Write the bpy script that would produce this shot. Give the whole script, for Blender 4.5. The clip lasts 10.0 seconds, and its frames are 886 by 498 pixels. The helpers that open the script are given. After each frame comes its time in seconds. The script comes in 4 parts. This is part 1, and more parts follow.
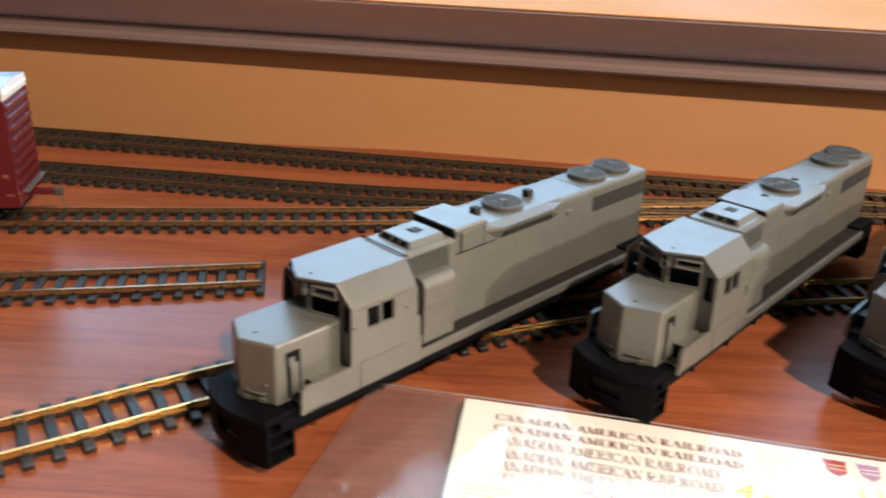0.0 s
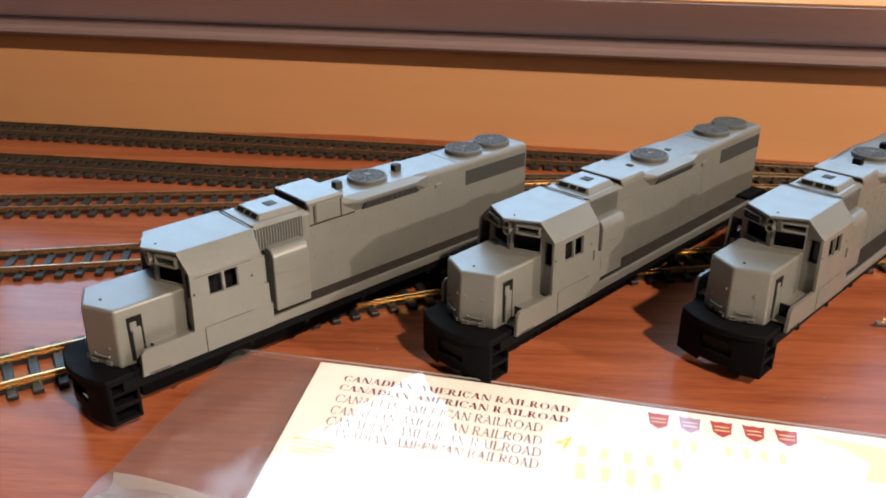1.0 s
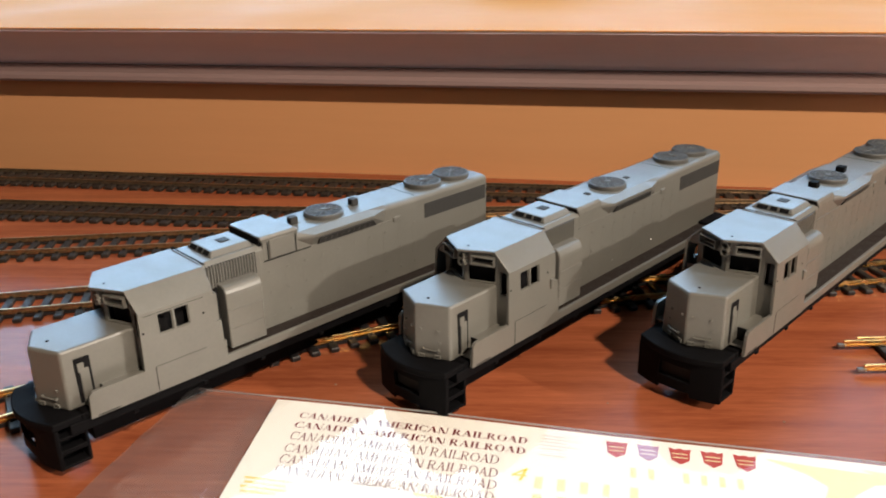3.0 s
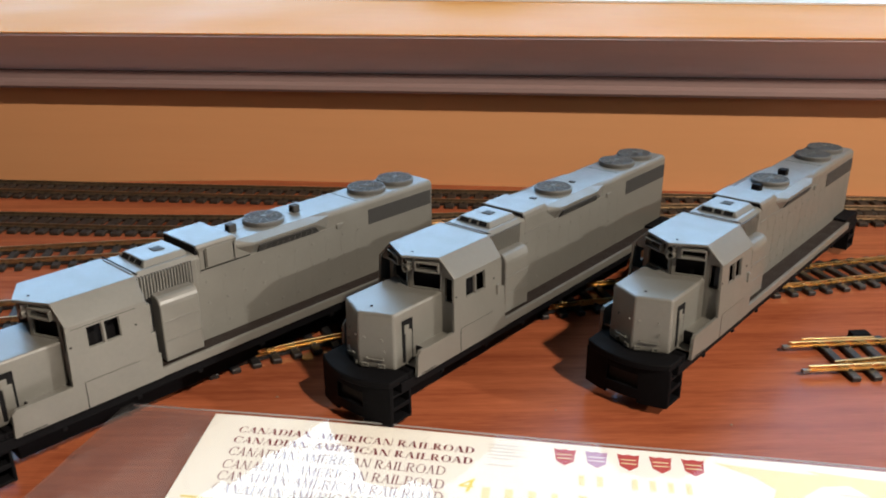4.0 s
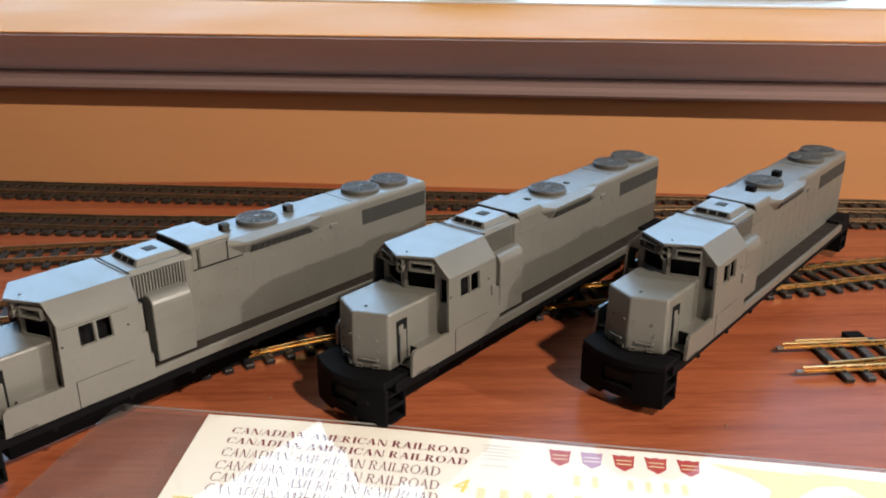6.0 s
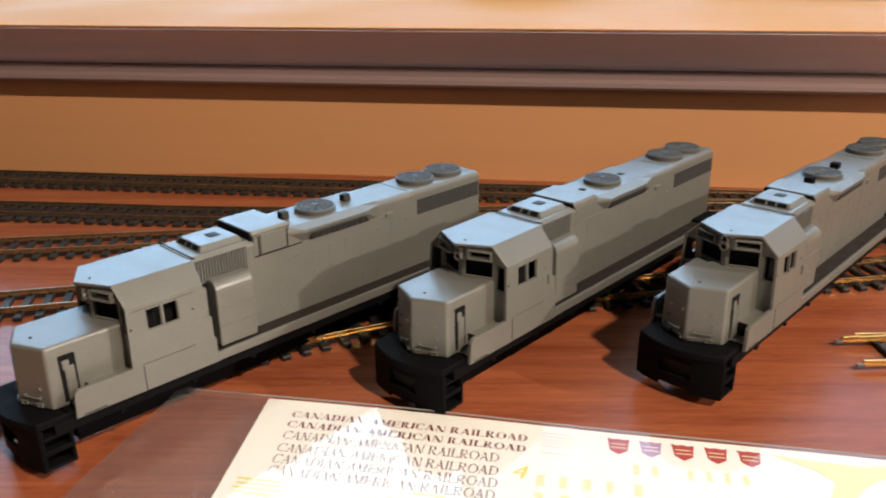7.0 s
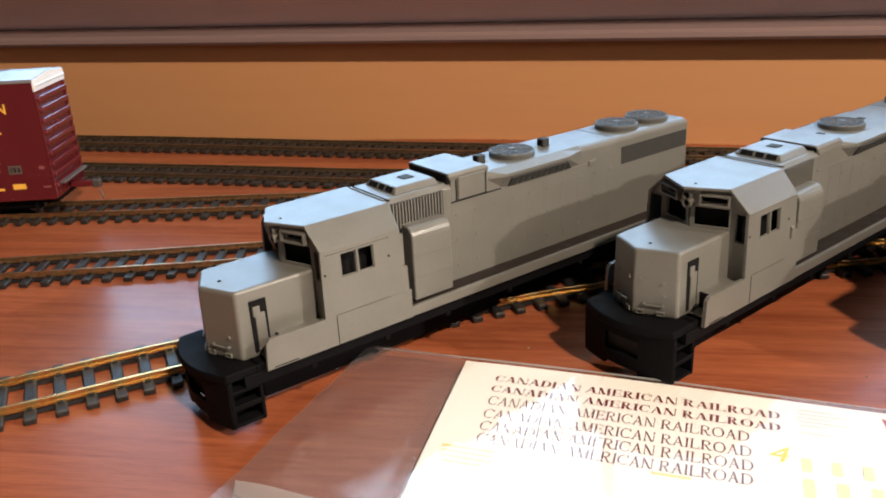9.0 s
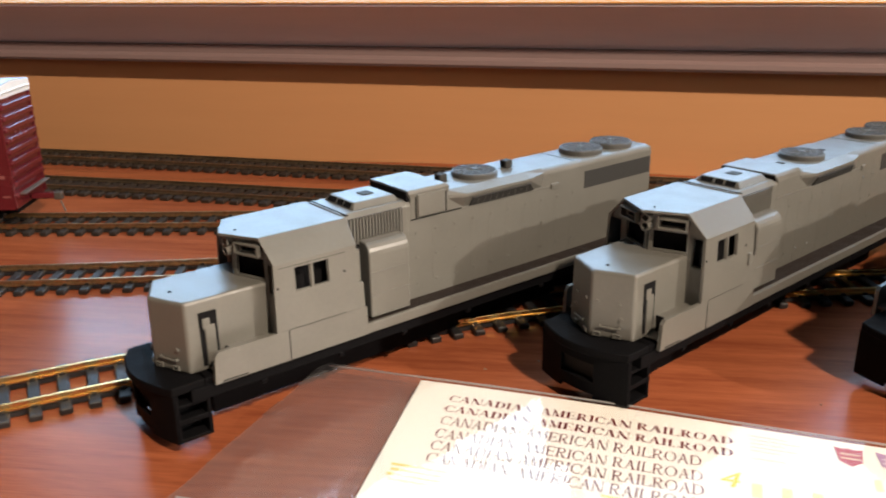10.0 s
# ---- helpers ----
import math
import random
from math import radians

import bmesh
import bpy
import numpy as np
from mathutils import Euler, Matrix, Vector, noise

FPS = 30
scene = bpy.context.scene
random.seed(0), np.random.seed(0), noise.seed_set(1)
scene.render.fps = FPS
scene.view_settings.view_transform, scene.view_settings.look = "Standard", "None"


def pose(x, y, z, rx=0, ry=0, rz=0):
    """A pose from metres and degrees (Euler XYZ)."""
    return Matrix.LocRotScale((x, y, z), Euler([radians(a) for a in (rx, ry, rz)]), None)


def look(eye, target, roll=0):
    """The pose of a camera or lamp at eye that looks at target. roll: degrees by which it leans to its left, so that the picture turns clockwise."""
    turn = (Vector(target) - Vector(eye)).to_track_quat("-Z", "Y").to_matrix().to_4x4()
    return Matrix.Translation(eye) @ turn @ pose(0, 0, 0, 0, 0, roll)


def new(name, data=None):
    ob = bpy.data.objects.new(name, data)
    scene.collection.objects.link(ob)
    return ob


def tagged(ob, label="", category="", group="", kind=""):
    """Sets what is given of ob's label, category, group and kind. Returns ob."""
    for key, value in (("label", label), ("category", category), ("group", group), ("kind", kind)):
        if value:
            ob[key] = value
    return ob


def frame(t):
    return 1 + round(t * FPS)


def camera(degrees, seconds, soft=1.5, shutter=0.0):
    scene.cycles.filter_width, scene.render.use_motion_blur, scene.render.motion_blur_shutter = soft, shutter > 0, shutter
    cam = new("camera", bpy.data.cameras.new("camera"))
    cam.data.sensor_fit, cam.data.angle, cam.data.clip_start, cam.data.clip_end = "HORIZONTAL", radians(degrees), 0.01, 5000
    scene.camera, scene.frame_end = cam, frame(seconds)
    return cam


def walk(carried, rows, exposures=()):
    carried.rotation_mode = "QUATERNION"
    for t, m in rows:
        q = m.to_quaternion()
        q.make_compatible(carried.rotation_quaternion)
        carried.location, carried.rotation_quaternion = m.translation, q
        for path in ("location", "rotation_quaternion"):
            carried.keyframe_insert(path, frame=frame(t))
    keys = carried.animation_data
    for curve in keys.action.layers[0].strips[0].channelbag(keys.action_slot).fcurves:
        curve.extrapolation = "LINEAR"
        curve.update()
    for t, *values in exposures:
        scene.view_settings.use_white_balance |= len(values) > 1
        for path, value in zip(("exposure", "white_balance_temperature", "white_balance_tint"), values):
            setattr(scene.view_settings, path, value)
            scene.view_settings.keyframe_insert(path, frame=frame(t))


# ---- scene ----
cam = camera(55.43, 10.0, soft=1.9, shutter=0.4)
PATH = [
    (0, (0.00284, -0.00263, 0.15810), (-0.00110, 0.18014, 0.07699), 2.12),
    (0.5, (0.04754, -0.00437, 0.15684), (0.04101, 0.17783, 0.07462), 0.97),
    (1, (0.06243, -0.01518, 0.15799), (0.05196, 0.16648, 0.07499), 0.16),
    (1.5, (0.06643, -0.01496, 0.15415), (0.05381, 0.16684, 0.07177), -0.31),
    (2, (0.06788, -0.01636, 0.15439), (0.05589, 0.16644, 0.07414), -0.59),
    (2.5, (0.07142, -0.01590, 0.15597), (0.05992, 0.16823, 0.07875), -0.91),
    (4, (0.07731, -0.00868, 0.15241), (0.08015, 0.17750, 0.07941), -0.42),
    (4.5, (0.07677, -0.00641, 0.15023), (0.08357, 0.17965, 0.07720), -0.02),
    (5, (0.07694, -0.00605, 0.15139), (0.08456, 0.18019, 0.07889), -0.04),
    (5.5, (0.07659, -0.00666, 0.15130), (0.08271, 0.17990, 0.07949), -0.06),
    (7, (0.06877, -0.01060, 0.14879), (0.06532, 0.17567, 0.07607), -0.58),
    (7.5, (0.05526, -0.00886, 0.14750), (0.04026, 0.17727, 0.07588), -1.39),
    (8, (0.03996, 0.00445, 0.13990), (0.01532, 0.18997, 0.06937), -1.62),
    (8.5, (0.03164, 0.01488, 0.12388), (0.00056, 0.19799, 0.04969), -1.70),
    (9, (0.03964, 0.01329, 0.12397), (0.00734, 0.19661, 0.05085), -3.06),
    (9.5, (0.03998, 0.01356, 0.12391), (0.00720, 0.19810, 0.05412), -2.70),
    (10, (0.04476, 0.01473, 0.11977), (0.01774, 0.20137, 0.05314), -0.96),
]
EXPOSURES = [(0.0, 0.0, 6500, 12), (2.5, -0.05, 6500, 12), (4.0, -0.18, 6150, 10), (5.5, -0.18, 6150, 10), (7.0, -0.18, 6400, 11), (8.0, -0.17, 6550, 13), (9.0, -0.03, 6550, 13), (10.0, 0.0, 6550, 13)]
walk(cam, [(t, look(eye, target, roll)) for t, eye, target, roll in PATH], EXPOSURES)

# ---- light: daylight from the windows of the room, low sun through the side window, a warm lamp over the table, and an added corner fill ----
world = bpy.data.worlds.new("sky")
scene.world = world
world.use_nodes = True
wn = world.node_tree.nodes
sky = wn.new("ShaderNodeTexSky")
sky.sky_type, sky.sun_disc = "NISHITA", False
SUN_AZ, SUN_EL = -15.0, 23.0
sky.sun_elevation, sky.sun_rotation = radians(SUN_EL), radians(90 - SUN_AZ)
world.node_tree.links.new(sky.outputs[0], wn["Background"].inputs[0])
wn["Background"].inputs[1].default_value = 0.03


sun = new("sun", bpy.data.lights.new("sun", "SUN"))
sun.data.energy, sun.data.angle, sun.data.color = 2.2, radians(1.2), (1.0, 0.89, 0.74)
sd = Vector((math.cos(radians(SUN_EL)) * math.cos(radians(SUN_AZ)), math.cos(radians(SUN_EL)) * math.sin(radians(SUN_AZ)), math.sin(radians(SUN_EL))))
sun.matrix_world = look(sd * 3.0, (0, 0, 0))


def window_light(name, place, target, w, h, watts, colour):
    ob = new(name, bpy.data.lights.new(name, "AREA"))
    ob.data.shape, ob.data.size, ob.data.size_y = "RECTANGLE", w, h
    ob.data.energy, ob.data.color = watts, colour
    ob.matrix_world = look(place, target)
    return ob


# behind the sill: open sky high up and in one gap, duller shaded daylight in the rest of the window
for name, x0, x1, z0, z1, radiance, colour in (
        ("low_pane_daylight", -0.75, 1.25, 0.14, 0.445, 8.2, (0.41, 0.69, 1.0)),
        ("narrow_gap_daylight", -0.06, 0.00, 0.52, 0.57, 5.0, (0.60, 0.82, 1.0)),
        ("gap_daylight", -0.13, 0.03, 0.575, 0.63, 5.0, (0.60, 0.82, 1.0)),
        ("wide_gap_daylight", -0.26, 0.04, 0.635, 0.70, 5.0, (0.60, 0.82, 1.0)),
        ("middle_pane_daylight", -0.42, 0.08, 0.705, 0.82, 5.0, (0.60, 0.82, 1.0)),
        ("far_pane_daylight", -0.75, -0.44, 0.50, 1.28, 2.4, (0.60, 0.80, 1.0)),
        ("side_pane_daylight", 0.10, 1.25, 0.50, 0.82, 1.8, (0.46, 0.73, 1.0)),
        ("sky_pane_daylight", -0.42, 1.20, 0.83, 1.28, 5.0, (0.60, 0.82, 1.0))):
    xm, zm = (x0 + x1) / 2, (z0 + z1) / 2
    window_light(name, (xm, 1.03, zm), (xm, 0.0, zm), x1 - x0, z1 - z0, radiance * math.pi * (x1 - x0) * (z1 - z0), colour)
# added warm fill from the near right corner, for the front facets and board
window_light("corner_fill_light", (1.50, -1.28, 0.62), (-0.15, 0.40, 0.03), 0.4, 0.4, 5.0, (1.0, 0.86, 0.70))
# a warm lamp stands over the near right-hand side of the table
window_light("table_lamp_light", (0.575, -0.456, 0.905), (0.05, 0.27, 0.0), 0.048, 0.048, 21.0, (1.0, 0.82, 0.62))

# ---- materials ----


def mat(name, base, rough=0.5, metal=0.0, var=None, scale=400.0, amount=0.4, bump=0.0, bump_scale=1500.0, stretch=(1, 1, 1), detail=4.0, spec=0.5, coat=0.0):
    """A surface with one or two colours mixed by noise, and fine relief. Scales are per metre."""
    m = bpy.data.materials.new(name)
    m.use_nodes = True
    nt = m.node_tree
    b = nt.nodes["Principled BSDF"]
    b.inputs["Roughness"].default_value = rough
    b.inputs["Metallic"].default_value = metal
    b.inputs["Specular IOR Level"].default_value = spec
    b.inputs["Coat Weight"].default_value = coat
    b.inputs["Base Color"].default_value = (*base, 1)
    tc = nt.nodes.new("ShaderNodeTexCoord")
    mp = nt.nodes.new("ShaderNodeMapping")
    mp.inputs["Scale"].default_value = stretch
    nt.links.new(tc.outputs["Object"], mp.inputs["Vector"])
    if var:
        n1 = nt.nodes.new("ShaderNodeTexNoise")
        n1.inputs["Scale"].default_value, n1.inputs["Detail"].default_value = scale, detail
        nt.links.new(mp.outputs[0], n1.inputs["Vector"])
        n2 = nt.nodes.new("ShaderNodeTexNoise")
        n2.inputs["Scale"].default_value, n2.inputs["Detail"].default_value = scale * 0.13, 3.0
        nt.links.new(mp.outputs[0], n2.inputs["Vector"])
        add = nt.nodes.new("ShaderNodeMath")
        add.operation = "ADD"
        nt.links.new(n1.outputs["Fac"], add.inputs[0])
        nt.links.new(n2.outputs["Fac"], add.inputs[1])
        ramp = nt.nodes.new("ShaderNodeMapRange")
        ramp.inputs["From Min"].default_value, ramp.inputs["From Max"].default_value = 1.0 - amount, 1.0 + amount
        nt.links.new(add.outputs[0], ramp.inputs["Value"])
        mix = nt.nodes.new("ShaderNodeMix")
        mix.data_type = "RGBA"
        mix.inputs[6].default_value, mix.inputs[7].default_value = (*base, 1), (*var, 1)
        nt.links.new(ramp.outputs[0], mix.inputs["Factor"])
        nt.links.new(mix.outputs[2], b.inputs["Base Color"])
        wear = nt.nodes.new("ShaderNodeMapRange")
        wear.inputs["From Min"].default_value, wear.inputs["From Max"].default_value = 0.3, 0.7
        wear.inputs["To Min"].default_value, wear.inputs["To Max"].default_value = rough * 0.85, min(1.0, rough * 1.2)
        nt.links.new(n2.outputs["Fac"], wear.inputs["Value"])
        nt.links.new(wear.outputs[0], b.inputs["Roughness"])
    if bump:
        n3 = nt.nodes.new("ShaderNodeTexNoise")
        n3.inputs["Scale"].default_value, n3.inputs["Detail"].default_value = bump_scale, 5.0
        nt.links.new(mp.outputs[0], n3.inputs["Vector"])
        bp = nt.nodes.new("ShaderNodeBump")
        bp.inputs["Strength"].default_value, bp.inputs["Distance"].default_value = bump, 0.0004
        nt.links.new(n3.outputs["Fac"], bp.inputs["Height"])
        nt.links.new(bp.outputs[0], b.inputs["Normal"])
    return m


def wood(name, dark, light, rough, grain, turn=0.0, coat=0.0, spec=0.5, rings=1.0, pores=0.45):
    """Varnished board: long grain streaks along the board, pores, and broad tone changes."""
    m = mat(name, dark, rough, coat=coat, spec=spec)
    nt = m.node_tree
    b = nt.nodes["Principled BSDF"]
    mp = nt.nodes["Mapping"]
    mp.inputs["Rotation"].default_value = (0, 0, radians(turn))
    mp.inputs["Scale"].default_value = (0.06, 1.0, 1.0)
    out = []
    for sc, det, dist in ((grain * 0.25, 3.0, 0.6), (grain, 6.0, 0.2), (grain * 5, 2.0, 0.0)):
        n = nt.nodes.new("ShaderNodeTexNoise")
        n.inputs["Scale"].default_value, n.inputs["Detail"].default_value, n.inputs["Distortion"].default_value = sc, det, dist
        nt.links.new(mp.outputs[0], n.inputs["Vector"])
        out.append(n.outputs["Fac"])
    a1 = nt.nodes.new("ShaderNodeMath")
    a1.operation = "MULTIPLY_ADD"
    a1.inputs[1].default_value = rings
    nt.links.new(out[0], a1.inputs[0])
    nt.links.new(out[1], a1.inputs[2])
    a2 = nt.nodes.new("ShaderNodeMath")
    a2.operation = "MULTIPLY_ADD"
    a2.inputs[1].default_value = pores
    nt.links.new(out[2], a2.inputs[0])
    nt.links.new(a1.outputs[0], a2.inputs[2])
    r = nt.nodes.new("ShaderNodeMapRange")
    r.inputs["From Min"].default_value, r.inputs["From Max"].default_value = 0.135 + 0.5 * rings + 0.5 * pores, 0.825 + 0.5 * rings + 0.5 * pores
    nt.links.new(a2.outputs[0], r.inputs["Value"])
    mix = nt.nodes.new("ShaderNodeMix")
    mix.data_type = "RGBA"
    mix.inputs[6].default_value, mix.inputs[7].default_value = (*dark, 1), (*light, 1)
    nt.links.new(r.outputs[0], mix.inputs["Factor"])
    nt.links.new(mix.outputs[2], b.inputs["Base Color"])
    bp = nt.nodes.new("ShaderNodeBump")
    bp.inputs["Strength"].default_value, bp.inputs["Distance"].default_value = 0.12, 0.0003
    nt.links.new(a2.outputs[0], bp.inputs["Height"])
    nt.links.new(bp.outputs[0], b.inputs["Normal"])
    return m


def film(name, tint, gloss_rough, share, haze=0.0):
    """Thin clear plastic: lets light through, with gloss that grows at a slant."""
    m = bpy.data.materials.new(name)
    m.use_nodes = True
    nt = m.node_tree
    nt.nodes.remove(nt.nodes["Principled BSDF"])
    tr = nt.nodes.new("ShaderNodeBsdfTransparent")
    tr.inputs[0].default_value = (*tint, 1)
    gl = nt.nodes.new("ShaderNodeBsdfGlossy")
    gl.inputs["Roughness"].default_value = gloss_rough
    lw = nt.nodes.new("ShaderNodeLayerWeight")
    lw.inputs["Blend"].default_value = 0.5
    pw = nt.nodes.new("ShaderNodeMath")
    pw.operation, pw.inputs[1].default_value = "POWER", 3.0
    nt.links.new(lw.outputs["Facing"], pw.inputs[0])
    fr = nt.nodes.new("ShaderNodeMath")
    fr.operation, fr.inputs[1].default_value, fr.inputs[2].default_value = "MULTIPLY_ADD", share, 0.07
    nt.links.new(pw.outputs[0], fr.inputs[0])
    tc = nt.nodes.new("ShaderNodeTexCoord")
    ns = nt.nodes.new("ShaderNodeTexNoise")
    ns.inputs["Scale"].default_value, ns.inputs["Detail"].default_value = 60.0, 2.0
    bp = nt.nodes.new("ShaderNodeBump")
    bp.inputs["Strength"].default_value, bp.inputs["Distance"].default_value = 0.12, 0.0004
    nt.links.new(tc.outputs["Object"], ns.inputs["Vector"])
    nt.links.new(ns.outputs["Fac"], bp.inputs["Height"])
    nt.links.new(bp.outputs[0], gl.inputs["Normal"])
    mx = nt.nodes.new("ShaderNodeMixShader")
    nt.links.new(fr.outputs[0], mx.inputs[0])
    hz = nt.nodes.new("ShaderNodeBsdfDiffuse")
    hz.inputs[0].default_value = (0.50, 0.47, 0.47, 1)
    hm = nt.nodes.new("ShaderNodeMixShader")
    hm.inputs[0].default_value = haze
    nt.links.new(tr.outputs[0], hm.inputs[1])
    nt.links.new(hz.outputs[0], hm.inputs[2])
    nt.links.new(hm.outputs[0], mx.inputs[1])
    nt.links.new(gl.outputs[0], mx.inputs[2])
    nt.links.new(mx.outputs[0], nt.nodes["Material Output"].inputs[0])
    return m


TABLE = wood("varnished_red_brown_wood", (0.198, 0.049, 0.021), (0.335, 0.099, 0.042), 0.23, 420.0, turn=6.0, spec=0.28, pores=0.85)
BOARD = wood("orange_brown_board", (0.565, 0.280, 0.128), (0.60, 0.30, 0.138), 0.34, 70.0, spec=0.5)
# soffit colour is paled to make up for the shade under the sill
FASCIA = wood("paled_mauve_moulding", (0.76, 0.68, 0.73), (0.82, 0.74, 0.79), 0.45, 60.0)
CREAM = mat("cream_paint", (0.58, 0.26, 0.066), 0.7, spec=0.10, var=(0.53, 0.235, 0.06), scale=60.0, amount=0.5, bump=0.15, bump_scale=300.0)
# walls out of view, coloured dark to cut bounce onto the cab fronts
WALLS = mat("dark_unseen_wall", (0.075, 0.052, 0.036), 0.6, var=(0.055, 0.036, 0.025), scale=20.0, bump=0.1, bump_scale=200.0)
CEIL = mat("ceiling_paint", (0.20, 0.165, 0.13), 0.8, var=(0.18, 0.15, 0.12), scale=20.0)
FLOOR = wood("room_floor_boards", (0.14, 0.08, 0.045), (0.22, 0.13, 0.07), 0.4, 40.0)
GREY = mat("grey_primer_plastic", (0.114, 0.112, 0.101), 0.34, spec=0.8, var=(0.132, 0.130, 0.117), scale=900.0, amount=0.4, bump=0.14, bump_scale=4000.0)
GRILLE = mat("grey_grille_plastic", (0.024, 0.024, 0.024), 0.6, spec=0.2, var=(0.040, 0.040, 0.039), scale=3000.0, bump=0.3, bump_scale=6000.0)
FANGREY = mat("darker_grey_fan_plastic", (0.060, 0.060, 0.058), 0.42, var=(0.080, 0.080, 0.076), scale=2000.0, bump=0.2, bump_scale=5000.0)
WALK = mat("dark_brown_walkway", (0.016, 0.012, 0.010), 0.65, spec=0.15, var=(0.028, 0.021, 0.018), scale=1500.0, bump=0.3, bump_scale=6000.0)
BLACK = mat("black_plastic", (0.003, 0.003, 0.0036), 0.6, spec=0.05, var=(0.005, 0.005, 0.006), scale=800.0, bump=0.15, bump_scale=4000.0)
# near-black that stands in for the shade in openings, gaps and seams
HOLE = mat("dark_recess_shade", (0.006, 0.006, 0.007), 0.8, spec=0.08, var=(0.010, 0.010, 0.011), scale=500.0)
TIE = mat("black_tie_plastic", (0.010, 0.010, 0.011), 0.40, spec=0.42, var=(0.020, 0.019, 0.020), scale=1500.0, amount=0.3, bump=0.25, bump_scale=4000.0)
BRASS = mat("bright_brass", (0.82, 0.58, 0.27), 0.26, 1.0, var=(0.62, 0.42, 0.18), scale=900.0, amount=0.3, stretch=(0.2, 0.2, 1))
DULL = mat("tarnished_brass", (0.70, 0.51, 0.30), 0.36, 1.0, var=(0.36, 0.25, 0.14), scale=700.0, amount=0.3)
RUST = mat("brown_weathered_rail", (0.36, 0.275, 0.18), 0.34, 0.9, var=(0.16, 0.12, 0.08), scale=800.0, amount=0.3)
DUSTYTIE = mat("dusty_brown_tie_plastic", (0.014, 0.010, 0.008), 0.55, spec=0.3, var=(0.030, 0.021, 0.016), scale=1200.0, amount=0.3, bump=0.25, bump_scale=4000.0)
BROWNTIE = mat("dark_brown_tie_plastic", (0.013, 0.010, 0.009), 0.65, spec=0.25, var=(0.026, 0.019, 0.015), scale=1200.0, amount=0.3, bump=0.25, bump_scale=4000.0)
PAPER = mat("cream_white_decal_paper", (0.97, 0.96, 0.89), 0.55, var=(0.95, 0.94, 0.86), scale=50.0, amount=0.5, bump=0.05)
MAROON = mat("maroon_ink", (0.17, 0.020, 0.020), 0.6, var=(0.21, 0.03, 0.03), scale=900.0)
PALEINK = mat("pale_maroon_ink", (0.17, 0.045, 0.045), 0.6, var=(0.21, 0.065, 0.06), scale=900.0)
RED = mat("brick_red_ink", (0.50, 0.034, 0.026), 0.6, var=(0.44, 0.030, 0.024), scale=900.0)
LILAC = mat("pale_lilac_ink", (0.48, 0.28, 0.46), 0.6, var=(0.52, 0.32, 0.50), scale=900.0)
YELLOW = mat("yellow_ink", (0.84, 0.68, 0.02), 0.6, var=(0.86, 0.73, 0.06), scale=500.0)
LEMON = mat("lemon_ink", (0.84, 0.72, 0.20), 0.6, var=(0.86, 0.77, 0.32), scale=400.0)
PALEYELLOW = mat("pale_yellow_ink", (0.85, 0.79, 0.40), 0.6, var=(0.86, 0.81, 0.48), scale=400.0)
GREYINK = mat("grey_ink", (0.66, 0.64, 0.59), 0.6, var=(0.74, 0.72, 0.67), scale=900.0)
CAR = mat("dark_red_car_paint", (0.080, 0.008, 0.012), 0.24, spec=0.7, var=(0.092, 0.010, 0.014), scale=600.0, bump=0.05, bump_scale=4000.0)
SILVER = mat("silver_car_roof", (0.27, 0.275, 0.29), 0.32, 0.3, var=(0.21, 0.215, 0.23), scale=500.0, bump=0.05)
WHITE = mat("white_paint", (0.66, 0.65, 0.63), 0.45, var=(0.58, 0.57, 0.56), scale=500.0)
GOLD = mat("yellow_lettering", (0.75, 0.42, 0.06), 0.5, var=(0.70, 0.38, 0.05), scale=900.0)
STEEL = mat("dull_steel", (0.30, 0.29, 0.28), 0.4, 0.8, var=(0.22, 0.21, 0.20), scale=1200.0)
COUPLER = mat("dark_metal_coupler", (0.075, 0.066, 0.060), 0.45, 0.6, var=(0.12, 0.105, 0.095), scale=1500.0)
BLUE = mat("dark_blue_card", (0.012, 0.020, 0.075), 0.5, var=(0.02, 0.03, 0.10), scale=300.0)
BARK = mat("brown_dry_bark", (0.11, 0.055, 0.028), 0.8, var=(0.26, 0.16, 0.09), scale=250.0, amount=0.25, bump=0.8, bump_scale=500.0)
SLEEVE = film("clear_plastic_sleeve", (0.98, 0.97, 0.97), 0.05, 0.8, 0.04)
EMPTY = film("slack_clear_plastic", (0.90, 0.84, 0.84), 0.17, 0.42, 0.13)
FLAP = film("creased_clear_plastic", (0.90, 0.90, 0.90), 0.30, 0.8, 0.42)
# bead colour is darkened to offset the lamp light falling on it
BEAD = wood("darkened_mauve_bead", (0.225, 0.155, 0.150), (0.26, 0.185, 0.18), 0.5, 60.0, spec=0.3)
GLASS = film("window_glass", (0.97, 0.98, 0.97), 0.0, 0.5)

# ---- building helpers: shapes are drawn in millimetres ----
from mathutils.geometry import tessellate_polygon

MM = 0.001


def part(name, bm, material, parent=None, label="", place=None, keep=False):
    """One mesh object from a bmesh drawn in millimetres, under a thing or a part."""
    me = bpy.data.meshes.new(name)
    bmesh.ops.scale(bm, vec=(MM, MM, MM), verts=bm.verts)
    if not keep:
        bmesh.ops.recalc_face_normals(bm, faces=bm.faces)
    bm.to_mesh(me)
    bm.free()
    me.materials.append(material)
    ob = new(name, me)
    if parent:
        ob.parent = parent
    if place is not None:
        ob.matrix_basis = place
    if label:
        ob["label"] = label
    return ob


def shared(name, me, parent, place):
    ob = new(name, me)
    ob.parent = parent
    ob.matrix_basis = place
    return ob


def thing(name, place, label, category, group="", kind=""):
    return tagged_at(new(name), place, label, category, group, kind)


